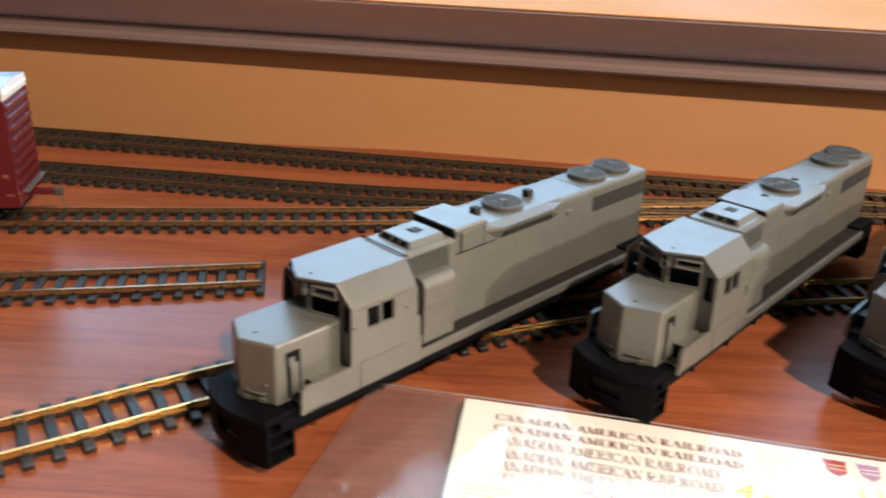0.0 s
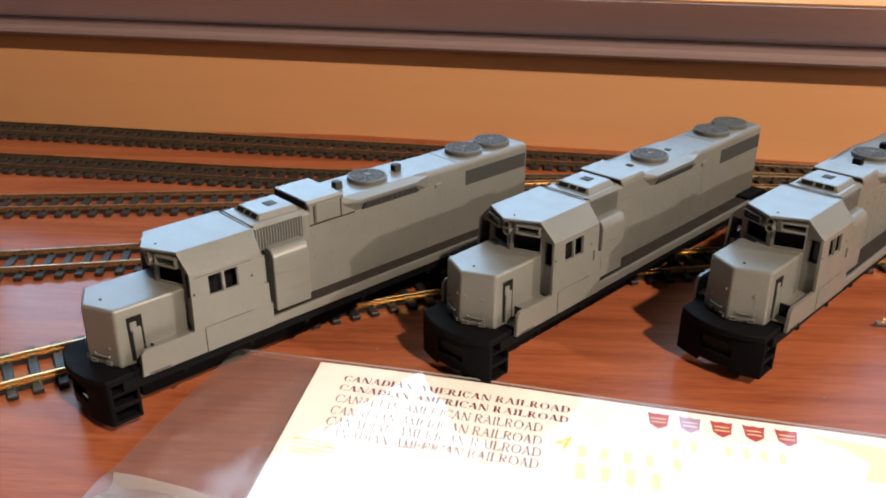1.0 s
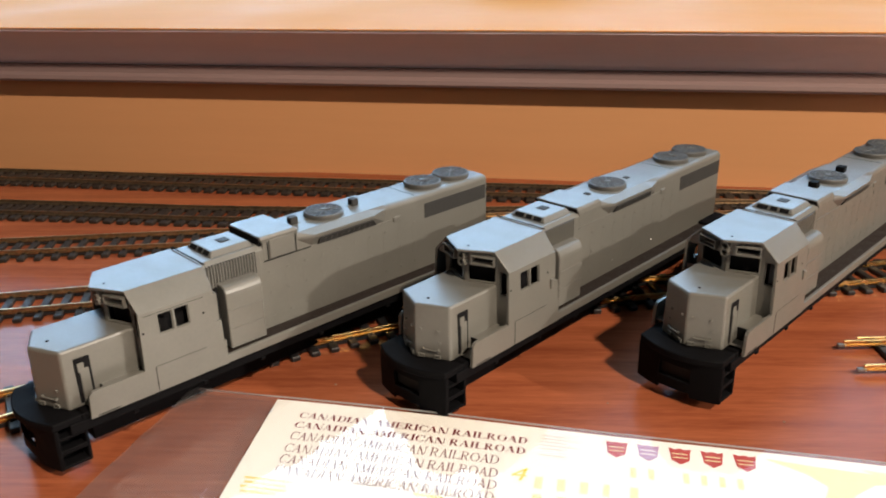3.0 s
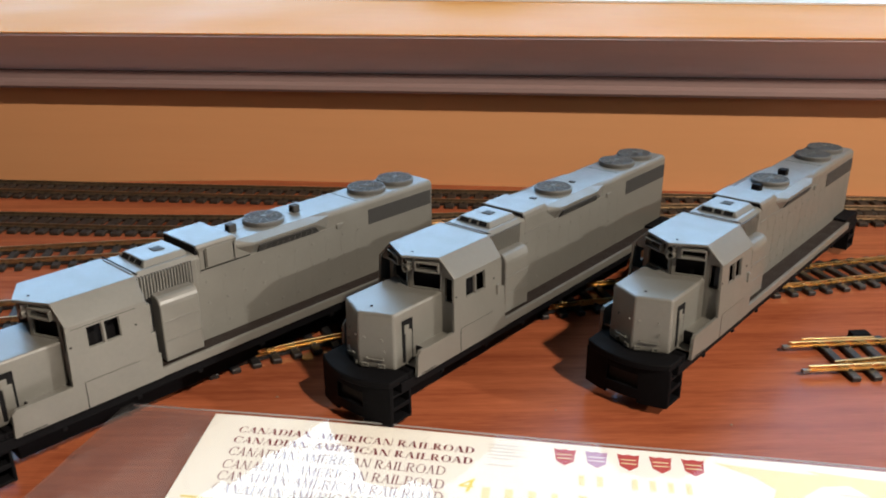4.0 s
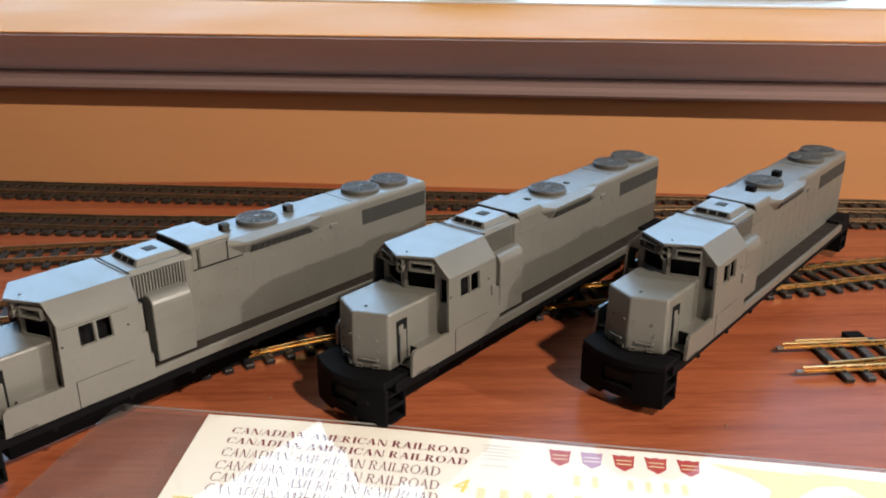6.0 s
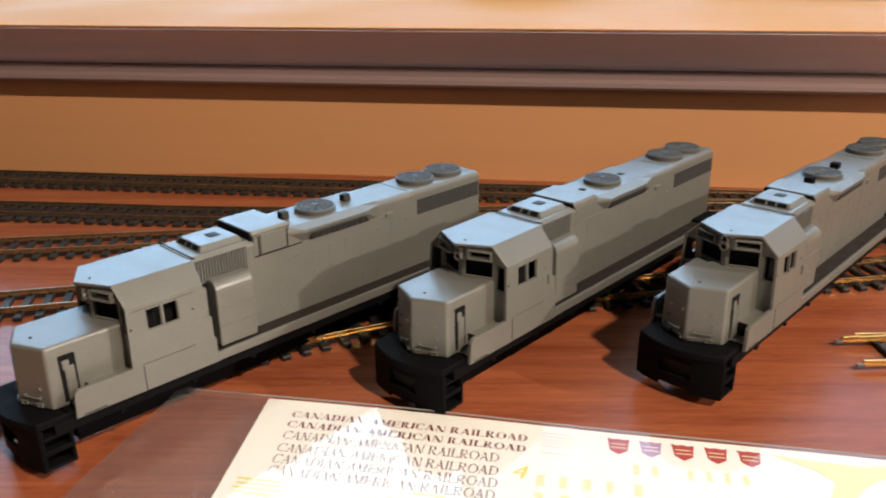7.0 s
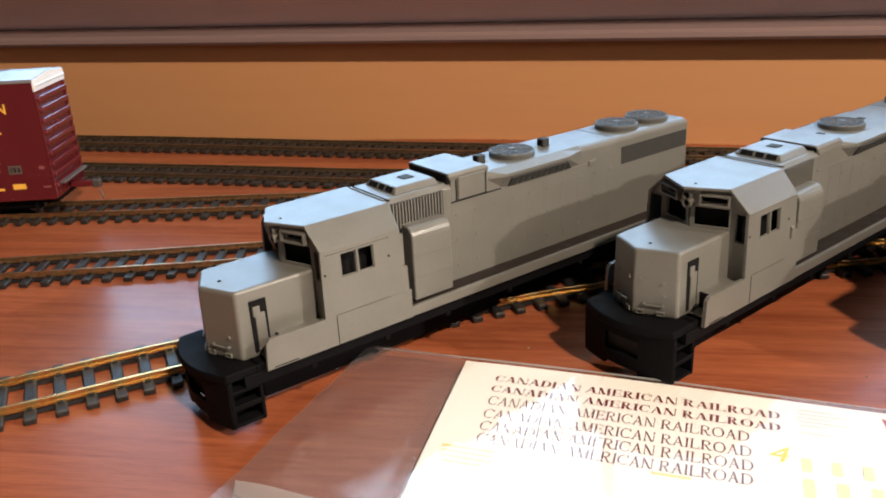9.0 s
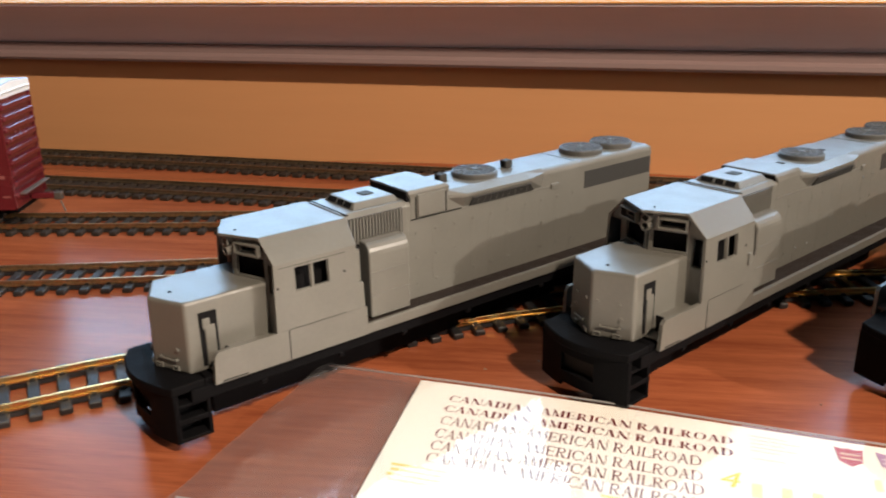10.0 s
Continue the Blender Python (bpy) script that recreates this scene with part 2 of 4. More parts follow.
def tagged_at(ob, place, label, category, group="", kind=""):
    ob.matrix_basis = place
    return tagged(ob, label, category, group, kind)


def at(x, y, z=0.0, turn=0.0):
    return pose(x * MM, y * MM, z * MM, 0, 0, turn)


def edges_sharp(bm, faces=None, angle=0.5):
    es = set()
    for e in bm.edges:
        if len(e.link_faces) == 2 and e.calc_face_angle(0) > angle and (faces is None or all(f in faces for f in e.link_faces)):
            es.add(e)
    return list(es)


def soften(bm, r, seg=2, angle=0.5):
    bmesh.ops.recalc_face_normals(bm, faces=bm.faces)
    bmesh.ops.bevel(bm, geom=edges_sharp(bm, None, angle), offset=r, segments=seg, affect="EDGES", profile=0.6, clamp_overlap=True)
    return bm


def box(bm, x0, x1, y0, y1, z0, z1):
    v = [bm.verts.new(p) for p in ((x0, y0, z0), (x1, y0, z0), (x1, y1, z0), (x0, y1, z0), (x0, y0, z1), (x1, y0, z1), (x1, y1, z1), (x0, y1, z1))]
    for q in ((0, 3, 2, 1), (4, 5, 6, 7), (0, 1, 5, 4), (1, 2, 6, 5), (2, 3, 7, 6), (3, 0, 4, 7)):
        bm.faces.new([v[i] for i in q])
    return bm


def block(x0, x1, y0, y1, z0, z1, r=0.0, seg=2):
    bm = box(bmesh.new(), x0, x1, y0, y1, z0, z1)
    return soften(bm, r, seg) if r else bm


def loft(bm, rings, closed=True):
    """Skin over rings of equally many points, capped."""
    vs = [[bm.verts.new(p) for p in ring] for ring in rings]
    n = len(vs[0])
    for a, b in zip(vs, vs[1:]):
        for i in range(n if closed else n - 1):
            bm.faces.new((a[i], a[(i + 1) % n], b[(i + 1) % n], b[i]))
    if closed:
        bm.faces.new(vs[0][::-1])
        bm.faces.new(vs[-1])
    return bm


def prism(pts, z0, z1, r=0.0, seg=2):
    """An upright prism over a plan outline."""
    bm = loft(bmesh.new(), [[(x, y, z0) for x, y in pts], [(x, y, z1) for x, y in pts]])
    return soften(bm, r, seg) if r else bm


def bar(pts, x0, x1, r=0.0, seg=2):
    """A profile in y, z drawn out along x."""
    bm = loft(bmesh.new(), [[(x0, y, z) for y, z in pts], [(x1, y, z) for y, z in pts]])
    return soften(bm, r, seg) if r else bm


def disc(bm, x, y, z0, z1, r, seg=32, r1=None):
    r1 = r if r1 is None else r1
    return loft(bm, [[(x + q * math.cos(2 * math.pi * i / seg), y + q * math.sin(2 * math.pi * i / seg), z) for i in range(seg)] for z, q in ((z0, r), (z1, r1))])


def tube(bm, a, b, r, seg=10):
    """A round rod between two points."""
    a, b = Vector(a), Vector(b)
    q = (b - a).to_track_quat("Z", "Y").to_matrix()
    return loft(bm, [[p + q @ Vector((r * math.cos(2 * math.pi * i / seg), r * math.sin(2 * math.pi * i / seg), 0)) for i in range(seg)] for p in (a, b)])


def holed(bm, outer, holes, thick, m):
    """A plate with openings: outline and openings in its own plane (right-handed), laid by the matrix m, thick along its normal."""
    loops = [outer] + holes
    tris = tessellate_polygon([[Vector((x, y, 0)) for x, y in lp] for lp in loops])
    flat = [p for lp in loops for p in lp]
    top = [bm.verts.new(m @ Vector((x, y, 0))) for x, y in flat]
    low = [bm.verts.new(m @ Vector((x, y, -thick))) for x, y in flat]
    for t in tris:
        bm.faces.new([top[i] for i in t])
        bm.faces.new([low[i] for i in t][::-1])
    k = 0
    for lp in loops:
        n = len(lp)
        for i in range(n):
            a, b = k + i, k + (i + 1) % n
            bm.faces.new((top[a], top[b], low[b], low[a]))
        k += n
    return bm


def rect(x0, x1, y0, y1):
    return [(x0, y0), (x1, y0), (x1, y1), (x0, y1)]


def plane_at(origin, right, up):
    r, u = Vector(right).normalized(), Vector(up).normalized()
    n = r.cross(u)
    return Matrix((( r.x, u.x, n.x, origin[0]), (r.y, u.y, n.y, origin[1]), (r.z, u.z, n.z, origin[2]), (0, 0, 0, 1)))


def letters(body, height, width, shear=0.0, fat=0.0):
    """Flat lettering as a bmesh, its lower left at the origin, scaled to the width given."""
    cu = bpy.data.curves.new("lettering", "FONT")
    cu.body, cu.size, cu.resolution_u, cu.shear = body, 1.0, 2, shear
    cu.offset = fat
    ob = new("lettering", cu)
    bm = bmesh.new()
    me = ob.to_mesh()
    bm.from_mesh(me)
    ob.to_mesh_clear()
    bpy.data.objects.remove(ob)
    bpy.data.curves.remove(cu)
    xs, ys = [v.co.x for v in bm.verts], [v.co.y for v in bm.verts]
    sx, sy = width / (max(xs) - min(xs)), height / (max(ys) - min(ys))
    x0, y0 = min(xs), min(ys)
    for v in bm.verts:
        v.co.x, v.co.y, v.co.z = (v.co.x - x0) * sx, (v.co.y - y0) * sy, 0.0
    return bm



def roman(body, height, width, stem):
    """Flat capitals with thick and thin strokes and serifs, lower left at the origin; only the letters that the sheet carries."""
    thin, foot = 0.055, 0.05
    bm = bmesh.new()
    count = [0]

    def poly(x, pts):
        count[0] += 1
        bm.faces.new([bm.verts.new((x + a, b, 0.0015 * (count[0] % 9))) for a, b in pts])

    def upright(x, a, wide, low=True, high=True, reach=0.075):
        poly(x, rect(a, a + wide, 0, 1))
        for on, z in ((low, 0.0), (high, 1.0 - foot)):
            if on:
                poly(x, rect(a - reach, a + wide + reach, z, z + foot))

    def slant(x, a, b, wide, z0=0.0, z1=1.0):
        poly(x, [(a, z0), (a + wide, z0), (b + wide, z1), (b, z1)])

    def bowl(x, cx, cz, rx, rz, a0, a1):
        n = 22
        for i in range(n):
            q = []
            for k in (i, i + 1):
                t = radians(a0 + (a1 - a0) * k / n)
                heavy = thin + (stem - thin) * abs(math.cos(t)) ** 1.5
                q.append(((cx + rx * math.cos(t), cz + rz * math.sin(t)), (cx + (rx - heavy) * math.cos(t), cz + (rz - thin) * math.sin(t))))
            poly(x, [q[0][0], q[1][0], q[1][1], q[0][1]])

    x = 0.0
    for ch in body:
        if ch == " ":
            x += 0.34
            continue
        if ch == "I":
            upright(x, 0.09, stem)
            wide = 0.18 + stem
        elif ch in "LE":
            upright(x, 0.09, stem)
            wide = 0.60 + stem
            poly(x, rect(0.09, wide - 0.02, 0, thin))
            poly(x, [(wide - 0.08, 0), (wide - 0.02, 0), (wide, 0.28), (wide - 0.035, 0.28)])
            if ch == "E":
                poly(x, rect(0.09, wide - 0.06, 1 - thin, 1))
                poly(x, [(wide - 0.11, 1), (wide - 0.06, 1), (wide - 0.06, 0.75), (wide - 0.09, 0.75)])
                poly(x, rect(0.09, wide - 0.17, 0.49, 0.49 + thin))
                poly(x, rect(wide - 0.20, wide - 0.16, 0.38, 0.66))
        elif ch == "N":
            upright(x, 0.10, thin, True, False)
            upright(x, 0.60 + stem, thin, False, True)
            slant(x, 0.58, 0.06, stem * 1.05)
            wide = 0.74 + stem
        elif ch == "M":
            upright(x, 0.10, thin)
            upright(x, 0.72, stem)
            slant(x, 0.40, 0.06, stem)
            slant(x, 0.40 + stem * 0.5, 0.74, thin)
            wide = 0.80 + stem
        elif ch == "A":
            slant(x, 0.08, 0.40, thin)
            slant(x, 0.62, 0.34, stem)
            poly(x, rect(0.20, 0.62, 0.33, 0.33 + thin))
            poly(x, rect(0.0, 0.22, 0, foot))
            poly(x, rect(0.54, 0.72 + stem, 0, foot))
            wide = 0.70 + stem
        elif ch == "C":
            bowl(x, 0.45, 0.5, 0.43, 0.51, 42, 318)
            poly(x, rect(0.74, 0.79, 0.66, 1.0))
            wide = 0.82
        elif ch == "O":
            bowl(x, 0.46, 0.5, 0.44, 0.51, 0, 360)
            wide = 0.92
        elif ch == "D":
            upright(x, 0.09, stem)
            bowl(x, 0.34, 0.5, 0.50, 0.5, -90, 90)
            for z in (0, 1 - thin):
                poly(x, rect(0.09, 0.36, z, z + thin))
            wide = 0.86
        elif ch == "R":
            upright(x, 0.09, stem)
            bowl(x, 0.38, 0.745, 0.30, 0.255, -90, 90)
            for z in (0.49, 1 - thin):
                poly(x, rect(0.09, 0.40, z, z + thin))
            slant(x, 0.60, 0.30, stem, 0.0, 0.5)
            poly(x, rect(0.56, 0.72 + stem, 0, foot))
            wide = 0.70 + stem
        x += wide + 0.05
    for v in bm.verts:
        v.co.x, v.co.y = v.co.x * width / x, v.co.y * height
    return bm


# ---- the room: table, board, window sill, walls ----
LEAN_BACK = math.degrees(math.atan(-0.13))
sill_m = at(0, 0, 0, LEAN_BACK)


def structure(name, bm, material, label, category, place=None):
    return tagged(part(name, bm, material, None, "", place), label, category, "", "structure")


structure("tabletop", block(-900, 640, -420, 505, -32, 0, 2.0), TABLE, "glossy red-brown varnished wooden tabletop", "tabletop", at(0, 0, 0, 0))
for lx, ly in ((-860, -380), (590, -380), (-860, 455), (590, 455)):
    structure("table_leg", block(lx - 30, lx + 30, ly - 30, ly + 30, -750, -32, 3.0), TABLE, "red-brown wooden table leg on the floor", "table leg")
bm = block(-1500, 1560, 495, 515, -60, 60.5, 0.8)
structure("back_board", bm, BOARD, "upright orange-brown varnished board behind the tracks", "board", sill_m)
# moulding under the sill: sloped soffit, then a bead and a drip edge
prof = [(496, 60.5), (484, 60.5), (484, 58.4), (482.2, 58.4), (480.9, 60.0), (481.2, 62.4), (483.0, 63.6), (484.2, 64.0), (484.0, 68.6), (484.4, 68.9), (496, 68.9)]
structure("bead_moulding", bar(prof, -1500, 1560), BEAD, "mauve-brown wooden bead along the top of the board, darkened against the lamp", "moulding", sill_m)
prof = [(486.4, 69.1)]
for i in range(1, 8):
    q = i / 8
    prof.append((486.6 - 28.4 * q + 1.5 * math.sin(q * math.pi), 68.9 + 23.4 * q + 1.0 * math.sin(q * math.pi)))
prof += [(457.4, 92.9), (457.6, 93.9), (560, 93.9), (560, 69.1)]
structure("sill_moulding", bar(prof, -1500, 1560), FASCIA, "mauve sloped wooden underside of the window sill, paled against its shade", "moulding", sill_m)
structure("window_sill", prism([(-1500, 456.2), (1560, 456.2), (1560, 880), (-1500, 790)], 94.2, 94.9, 0.2), CREAM, "wide cream-painted window sill", "window sill", sill_m)
structure("sill_back_strip", prism([(-1500, 776), (1560, 522), (1560, 880), (-1500, 790)], 95.0, 96.6, 0.2), WHITE, "white painted back part of the window sill", "trim", sill_m)
structure("floor", block(-1600, 1700, -1600, 1300, -770, -750), FLOOR, "brown wooden room floor", "floor")
structure("ceiling", block(-1600, 1700, -1600, 1300, 2100, 2130), CEIL, "off-white ceiling", "ceiling")


def wall(name, w, z0, z1, holes, m):
    bm = holed(bmesh.new(), rect(-w / 2, w / 2, z0, z1), holes, 60.0, m)
    structure(name, bm, WALLS, "unseen room wall, kept dark to limit bounce light", "wall")


wall("wall_north", 3240, -750, 2100, [rect(-770, 1230, 130, 1280)], plane_at((20, 1060, 0), (1, 0, 0), (0, 0, 1)))
wall("wall_south", 3240, -750, 2100, [], plane_at((20, -1540, 0), (-1, 0, 0), (0, 0, 1)))
wall("wall_east", 2600, -750, 2100, [rect(-900, 1100, 0, 1750)], plane_at((1580, -240, 0), (0, -1, 0), (0, 0, 1)))
wall("wall_west", 2600, -750, 2100, [], plane_at((-1540, -240, 0), (0, 1, 0), (0, 0, 1)))


def window(name, w, h, m):
    th = thing(name, m, "white window frame with clear panes", "window", "", "structure")
    bm = bmesh.new()
    holed(bm, rect(-w / 2, w / 2, 0, h), [rect(-w / 2 + 40, -20, 40, h - 40), rect(20, w / 2 - 40, 40, h - 40)], 45.0, plane_at((0, 0, 0), (1, 0, 0), (0, 0, 1)))
    part("window_frame", bm, WHITE, th)
    for a, b in ((-w / 2 + 40, -20), (20, w / 2 - 40)):
        g = part("pane", block(a, b, 18, 22, 40, h - 40), GLASS, th)
        g.visible_shadow = False


window("window_1", 2000, 1150, at(250, 1065, 130))
window("window_2", 2000, 1750, at(1590, -340, 0, 90))

# ---- track ----


def tie_mesh(material, half=1.7):
    """A moulded plastic tie with rounded top edges and spike plates beside both rails."""
    bm = block(-half, half, -15.2, 15.2, 0, 2.0, 0.35, 1)
    for y in (-9.9, -7.4, 7.4, 9.9):
        box(bm, -0.75, 0.75, y - 0.55, y + 0.55, 1.9, 2.55)
    me = bpy.data.meshes.new("tie")
    bmesh.ops.scale(bm, vec=(MM, MM, MM), verts=bm.verts)
    bmesh.ops.recalc_face_normals(bm, faces=bm.faces)
    bm.to_mesh(me)
    bm.free()
    me.materials.append(material)
    return me


RAIL = [(-1.1, 2.0), (1.1, 2.0), (1.1, 2.4), (0.28, 2.7), (0.28, 3.45), (0.52, 3.6), (0.52, 4.0), (0.4, 4.12), (-0.4, 4.12), (-0.52, 4.0), (-0.52, 3.6), (-0.28, 3.45), (-0.28, 2.7), (-1.1, 2.4)]


def curve_points(ctrl, step=8.0):
    """Evenly spaced points and headings along a smooth line through a few plan points."""
    p = [Vector(c) for c in ctrl]
    p = [2 * p[0] - p[1]] + p + [2 * p[-1] - p[-2]]
    fine = []
    for i in range(1, len(p) - 2):
        for k in range(40):
            t = k / 40
            a, b, c, d = p[i - 1:i + 3]
            fine.append(0.5 * (2 * b + (c - a) * t + (2 * a - 5 * b + 4 * c - d) * t * t + (3 * b - a - 3 * c + d) * t ** 3))
    fine.append(p[-2])
    run = [0.0]
    for a, b in zip(fine, fine[1:]):
        run.append(run[-1] + (b - a).length)
    out = []
    for k in range(int(run[-1] / step) + 1):
        i = int(np.searchsorted(run, k * step, side="right")) - 1
        i = min(i, len(fine) - 2)
        q = fine[i].lerp(fine[i + 1], (k * step - run[i]) / max(1e-6, run[i + 1] - run[i]))
        d = fine[i + 1] - fine[i]
        out.append((q, math.atan2(d.y, d.x)))
    return out


def sweep_rail(pts, off, profile):
    rings = []
    for q, h in pts:
        nx, ny = -math.sin(h), math.cos(h)
        rings.append([(q.x + nx * (off + y), q.y + ny * (off + y), z) for y, z in profile])
    return loft(bmesh.new(), rings)


def track(ctrl, rail_material, tie_me, label, step=8.0, first=0, rails_from=0):
    th = thing("model_railway_track", at(0, 0, 0.05), label, "model track", "lengths of model railway track on the table")
    pts = curve_points(ctrl, step)
    for off in (-8.7, 8.7):
        part("rail", sweep_rail(pts[rails_from:], off, RAIL), rail_material, th)
        part("rail_web", sweep_rail(pts[first:], off, [(-1.3, 0.3), (1.3, 0.3), (1.3, 1.5), (-1.3, 1.5)]), tie_me.materials[0], th)
    for q, h in pts[first:]:
        shared("tie", tie_me, th, at(q.x, q.y, 0, math.degrees(h) + random.uniform(-0.8, 0.8)))
    return th


black_tie, brown_tie, wide_tie = tie_mesh(TIE), tie_mesh(BROWNTIE), tie_mesh(DUSTYTIE, 2.5)
T1 = track([(-262, 118), (-200, 152), (-123, 199), (-83, 225), (-20, 262), (50, 295), (140, 318), (240, 334), (282, 343), (420, 366)], BRASS, black_tie, "bright brass model track with black plastic ties on the table")
T2 = track([(-330, 259), (-186, 291), (-130, 302), (-79, 313)], DULL, black_tie, "short tarnished brass track with black ties ending on the table")
T3 = track([(-420, 342), (-300, 353), (-196, 364), (-120, 373), (-42, 383), (60, 400), (150, 414)], DULL, brown_tie, "tarnished track carrying the red boxcar")
T4 = track([(-420, 448), (-222, 431), (-150, 425), (-60, 416.5), (80, 414), (212, 424), (330, 417), (480, 404)], RUST, wide_tie, "dark weathered brown track with dark ties on the table")
T5 = track([(-460, 511), (-255, 495), (-100, 477), (28, 463), (212, 443.5), (330, 433), (480, 418)], RUST, wide_tie, "dark weathered brown track along the back board")


# turnout at the edge: stock rails, point blades and a black throw bar box
T6 = thing("model_railway_turnout", at(211, 261, 0.05, 3.0), "brass model turnout with black ties and loose rail ends", "model turnout")
bar_pts = lambda x0, x1, y0, y1: [(Vector((x0 + (x1 - x0) * i / 8, y0 + (y1 - y0) * i / 8)), math.atan2(y1 - y0, x1 - x0)) for i in range(9)]
part("stock_rail", sweep_rail(bar_pts(0, 200, 8.7, 8.7), 0, RAIL), BRASS, T6)
part("stock_rail", sweep_rail(bar_pts(-1, 200, -9.2, -8.7), 0, RAIL), BRASS, T6)
part("point_blade", sweep_rail(bar_pts(6, 34, 11.2, 10.4), 0, RAIL), BRASS, T6)
part("point_blade", sweep_rail(bar_pts(10, 60, -6.6, -2.0), 0, RAIL), BRASS, T6)
part("frog_rail", sweep_rail(bar_pts(38, 120, 6.0, 3.0), 0, RAIL), BRASS, T6)
part("throw_bar_box", block(27, 34, 12.0, 16.5, 0, 4.2, 0.5), BLACK, T6)
part("joiner", block(-2.2, 1, 7.8, 9.6, 1.6, 2.7, 0.3), STEEL, T6)
part("joiner", block(-3.2, 0, -10.1, -8.3, 1.6, 2.7, 0.3), STEEL, T6)
for i in range(24):
    shared("tie", black_tie, T6, at(14 + 8 * i, 0, 0, random.uniform(-1, 1)))

# ---- model locomotives ----


def fan(parent, s, r, z):
    bm = disc(bmesh.new(), 0, 0, -0.6, 1.1, r, 36)
    bm = disc(bm, 0, 0, 1.1, 1.5, r, 36, r - 0.35)
    f = part("fan", bm, FANGREY, parent, "", at(s, 0, z))
    bm = disc(bmesh.new(), 0, 0, 1.45, 1.56, r - 0.75, 36)
    part("fan_screen", bm, GRILLE, f)
    bm = bmesh.new()
    for k in range(6):
        a = k * math.pi / 6 + 0.2
        c, s2 = math.cos(a), math.sin(a)
        tube(bm, (-c * (r - 0.6), -s2 * (r - 0.6), 1.6), (c * (r - 0.6), s2 * (r - 0.6), 1.6), 0.13, 6)
    disc(bm, 0, 0, 1.5, 1.9, 1.0, 16)
    for q in (0.45, 0.72):
        rr = (r - 0.6) * q
        n = 28
        for i in range(n):
            a, b = 2 * math.pi * i / n, 2 * math.pi * (i + 1) / n
            tube(bm, (rr * math.cos(a), rr * math.sin(a), 1.6), (rr * math.cos(b), rr * math.sin(b), 1.6), 0.10, 5)
    part("fan_guard", bm, FANGREY, f)
    return f


def hood_profile(w, z0, z1, r):
    pts = [(-w, z0), (w, z0)]
    for i in range(5):
        a = math.pi / 2 * i / 4
        pts.append((w - r + r * math.cos(a), z1 - r * 0.85 + r * 0.85 * math.sin(a)))
    for i in range(5):
        a = math.pi / 2 + math.pi / 2 * i / 4
        pts.append((-w + r + r * math.cos(a), z1 - r * 0.85 + r * 0.85 * math.sin(a)))
    return pts


def locomotive(x, y, turn, label, roof_boxes, raised=False, low=0.0):
    """x runs from the nose to the rear, y to the locomotive's left, z up from the table; the origin is under the nose."""
    th = thing("model_locomotive", at(x, y, 0, turn), label, "model locomotive", "unpainted grey model locomotives")
    # nose with its peaked front, a little narrower at the top
    bm = prism([(-4.9, 0), (0.2, -11.2), (24.6, -11.2), (20.0, 0), (24.6, 11.2), (0.2, 11.2)], 19.2, 38.6)
    for v in bm.verts:
        if v.co.z > 30:
            v.co.y *= 0.965
            v.co.x += 0.35 if v.co.x < 5 else 0.0
    nose = part("nose", soften(bm, 1.1, 4), GREY, th)
    part("nose_hatch_hole", disc(bmesh.new(), 1.2, -0.6, 38.58, 38.72, 0.5, 12), HOLE, nose)
    for side in (-1, 1):
        yo = 11.15 * side
        part("door_slot", block(3.9, 8.6, yo - 0.14, yo + 0.14, 20.6, 35.2), HOLE, nose)
        part("grab_post", block(5.1, 7.9, yo - 0.45, yo + 0.45, 19.6, 31.6, 0.3), GREY, nose)
        part("grab_head", block(4.6, 6.7, yo - 0.4, yo + 0.4, 30.6, 33.6, 0.3), GREY, nose)
        # bolts, grab iron and step brackets on each front facet
        d = Vector((5.1, 11.2 * side, 0)).normalized()
        nrm = Vector((-11.2, 5.1 * side, 0)).normalized()
        bolts = [(8.6, 25.6)] if raised else [(2.0, 30.0), (7.9, 29.6), (8.6, 25.6)]
        for q, z in bolts:
            c = Vector((-4.9 + 0.15, 0, z)) + d * q
            part("bolt", tube(bmesh.new(), c - nrm * 0.3, c + nrm * 0.45, 0.5, 10), GREY, nose)
        a, b = Vector((-4.9, 0, 23.0)) + d * 3.0, Vector((-4.9, 0, 22.8)) + d * 8.3
        bm = tube(bmesh.new(), a + nrm * 0.6, b + nrm * 0.6, 0.22, 8)
        for e in (a, b):
            tube(bm, e - nrm * 0.2, e + nrm * 0.7, 0.42, 8)
        part("grab_iron", bm, GREY, nose)
        for q in (2.2, 7.8):
            c = Vector((-4.9, 0, 20.5)) + d * q
            bm = holed(bmesh.new(), rect(-1.1, 1.1, -0.6, 0.6), [rect(-0.75, 0.75, -0.28, 0.28)], 0.7, plane_at(c + nrm * 0.5, d * -side, (0, 0, 1)))
            part("step_bracket", bm, GREY, nose)
    # cab roof: flat top with a peaked front edge, sloped shoulders down to the eaves
    def roof_ring(drop, inset):
        h, e, t = 10.9 - inset * 0.4, 16.95 - inset, 51.1 - drop
        return [[(22.7, -e, 44.9), (22.0, -h, t), (16.0, 0, t), (22.0, h, t), (22.7, e, 44.9)], [(47.8, -e, 44.9), (48.7, -h, t), (48.7, 0, t), (48.7, h, t), (47.8, e, 44.9)]]
    bm = bmesh.new()
    skins = []
    for ring in roof_ring(0.0, 0.0) + roof_ring(0.9, 0.9):
        skins.append([bm.verts.new(p) for p in ring])
    for a, b in ((skins[0], skins[1]), (skins[2], skins[3]), (skins[0], skins[2]), (skins[1], skins[3])):
        for i in range(4):
            bm.faces.new((a[i], a[i + 1], b[i + 1], b[i]))
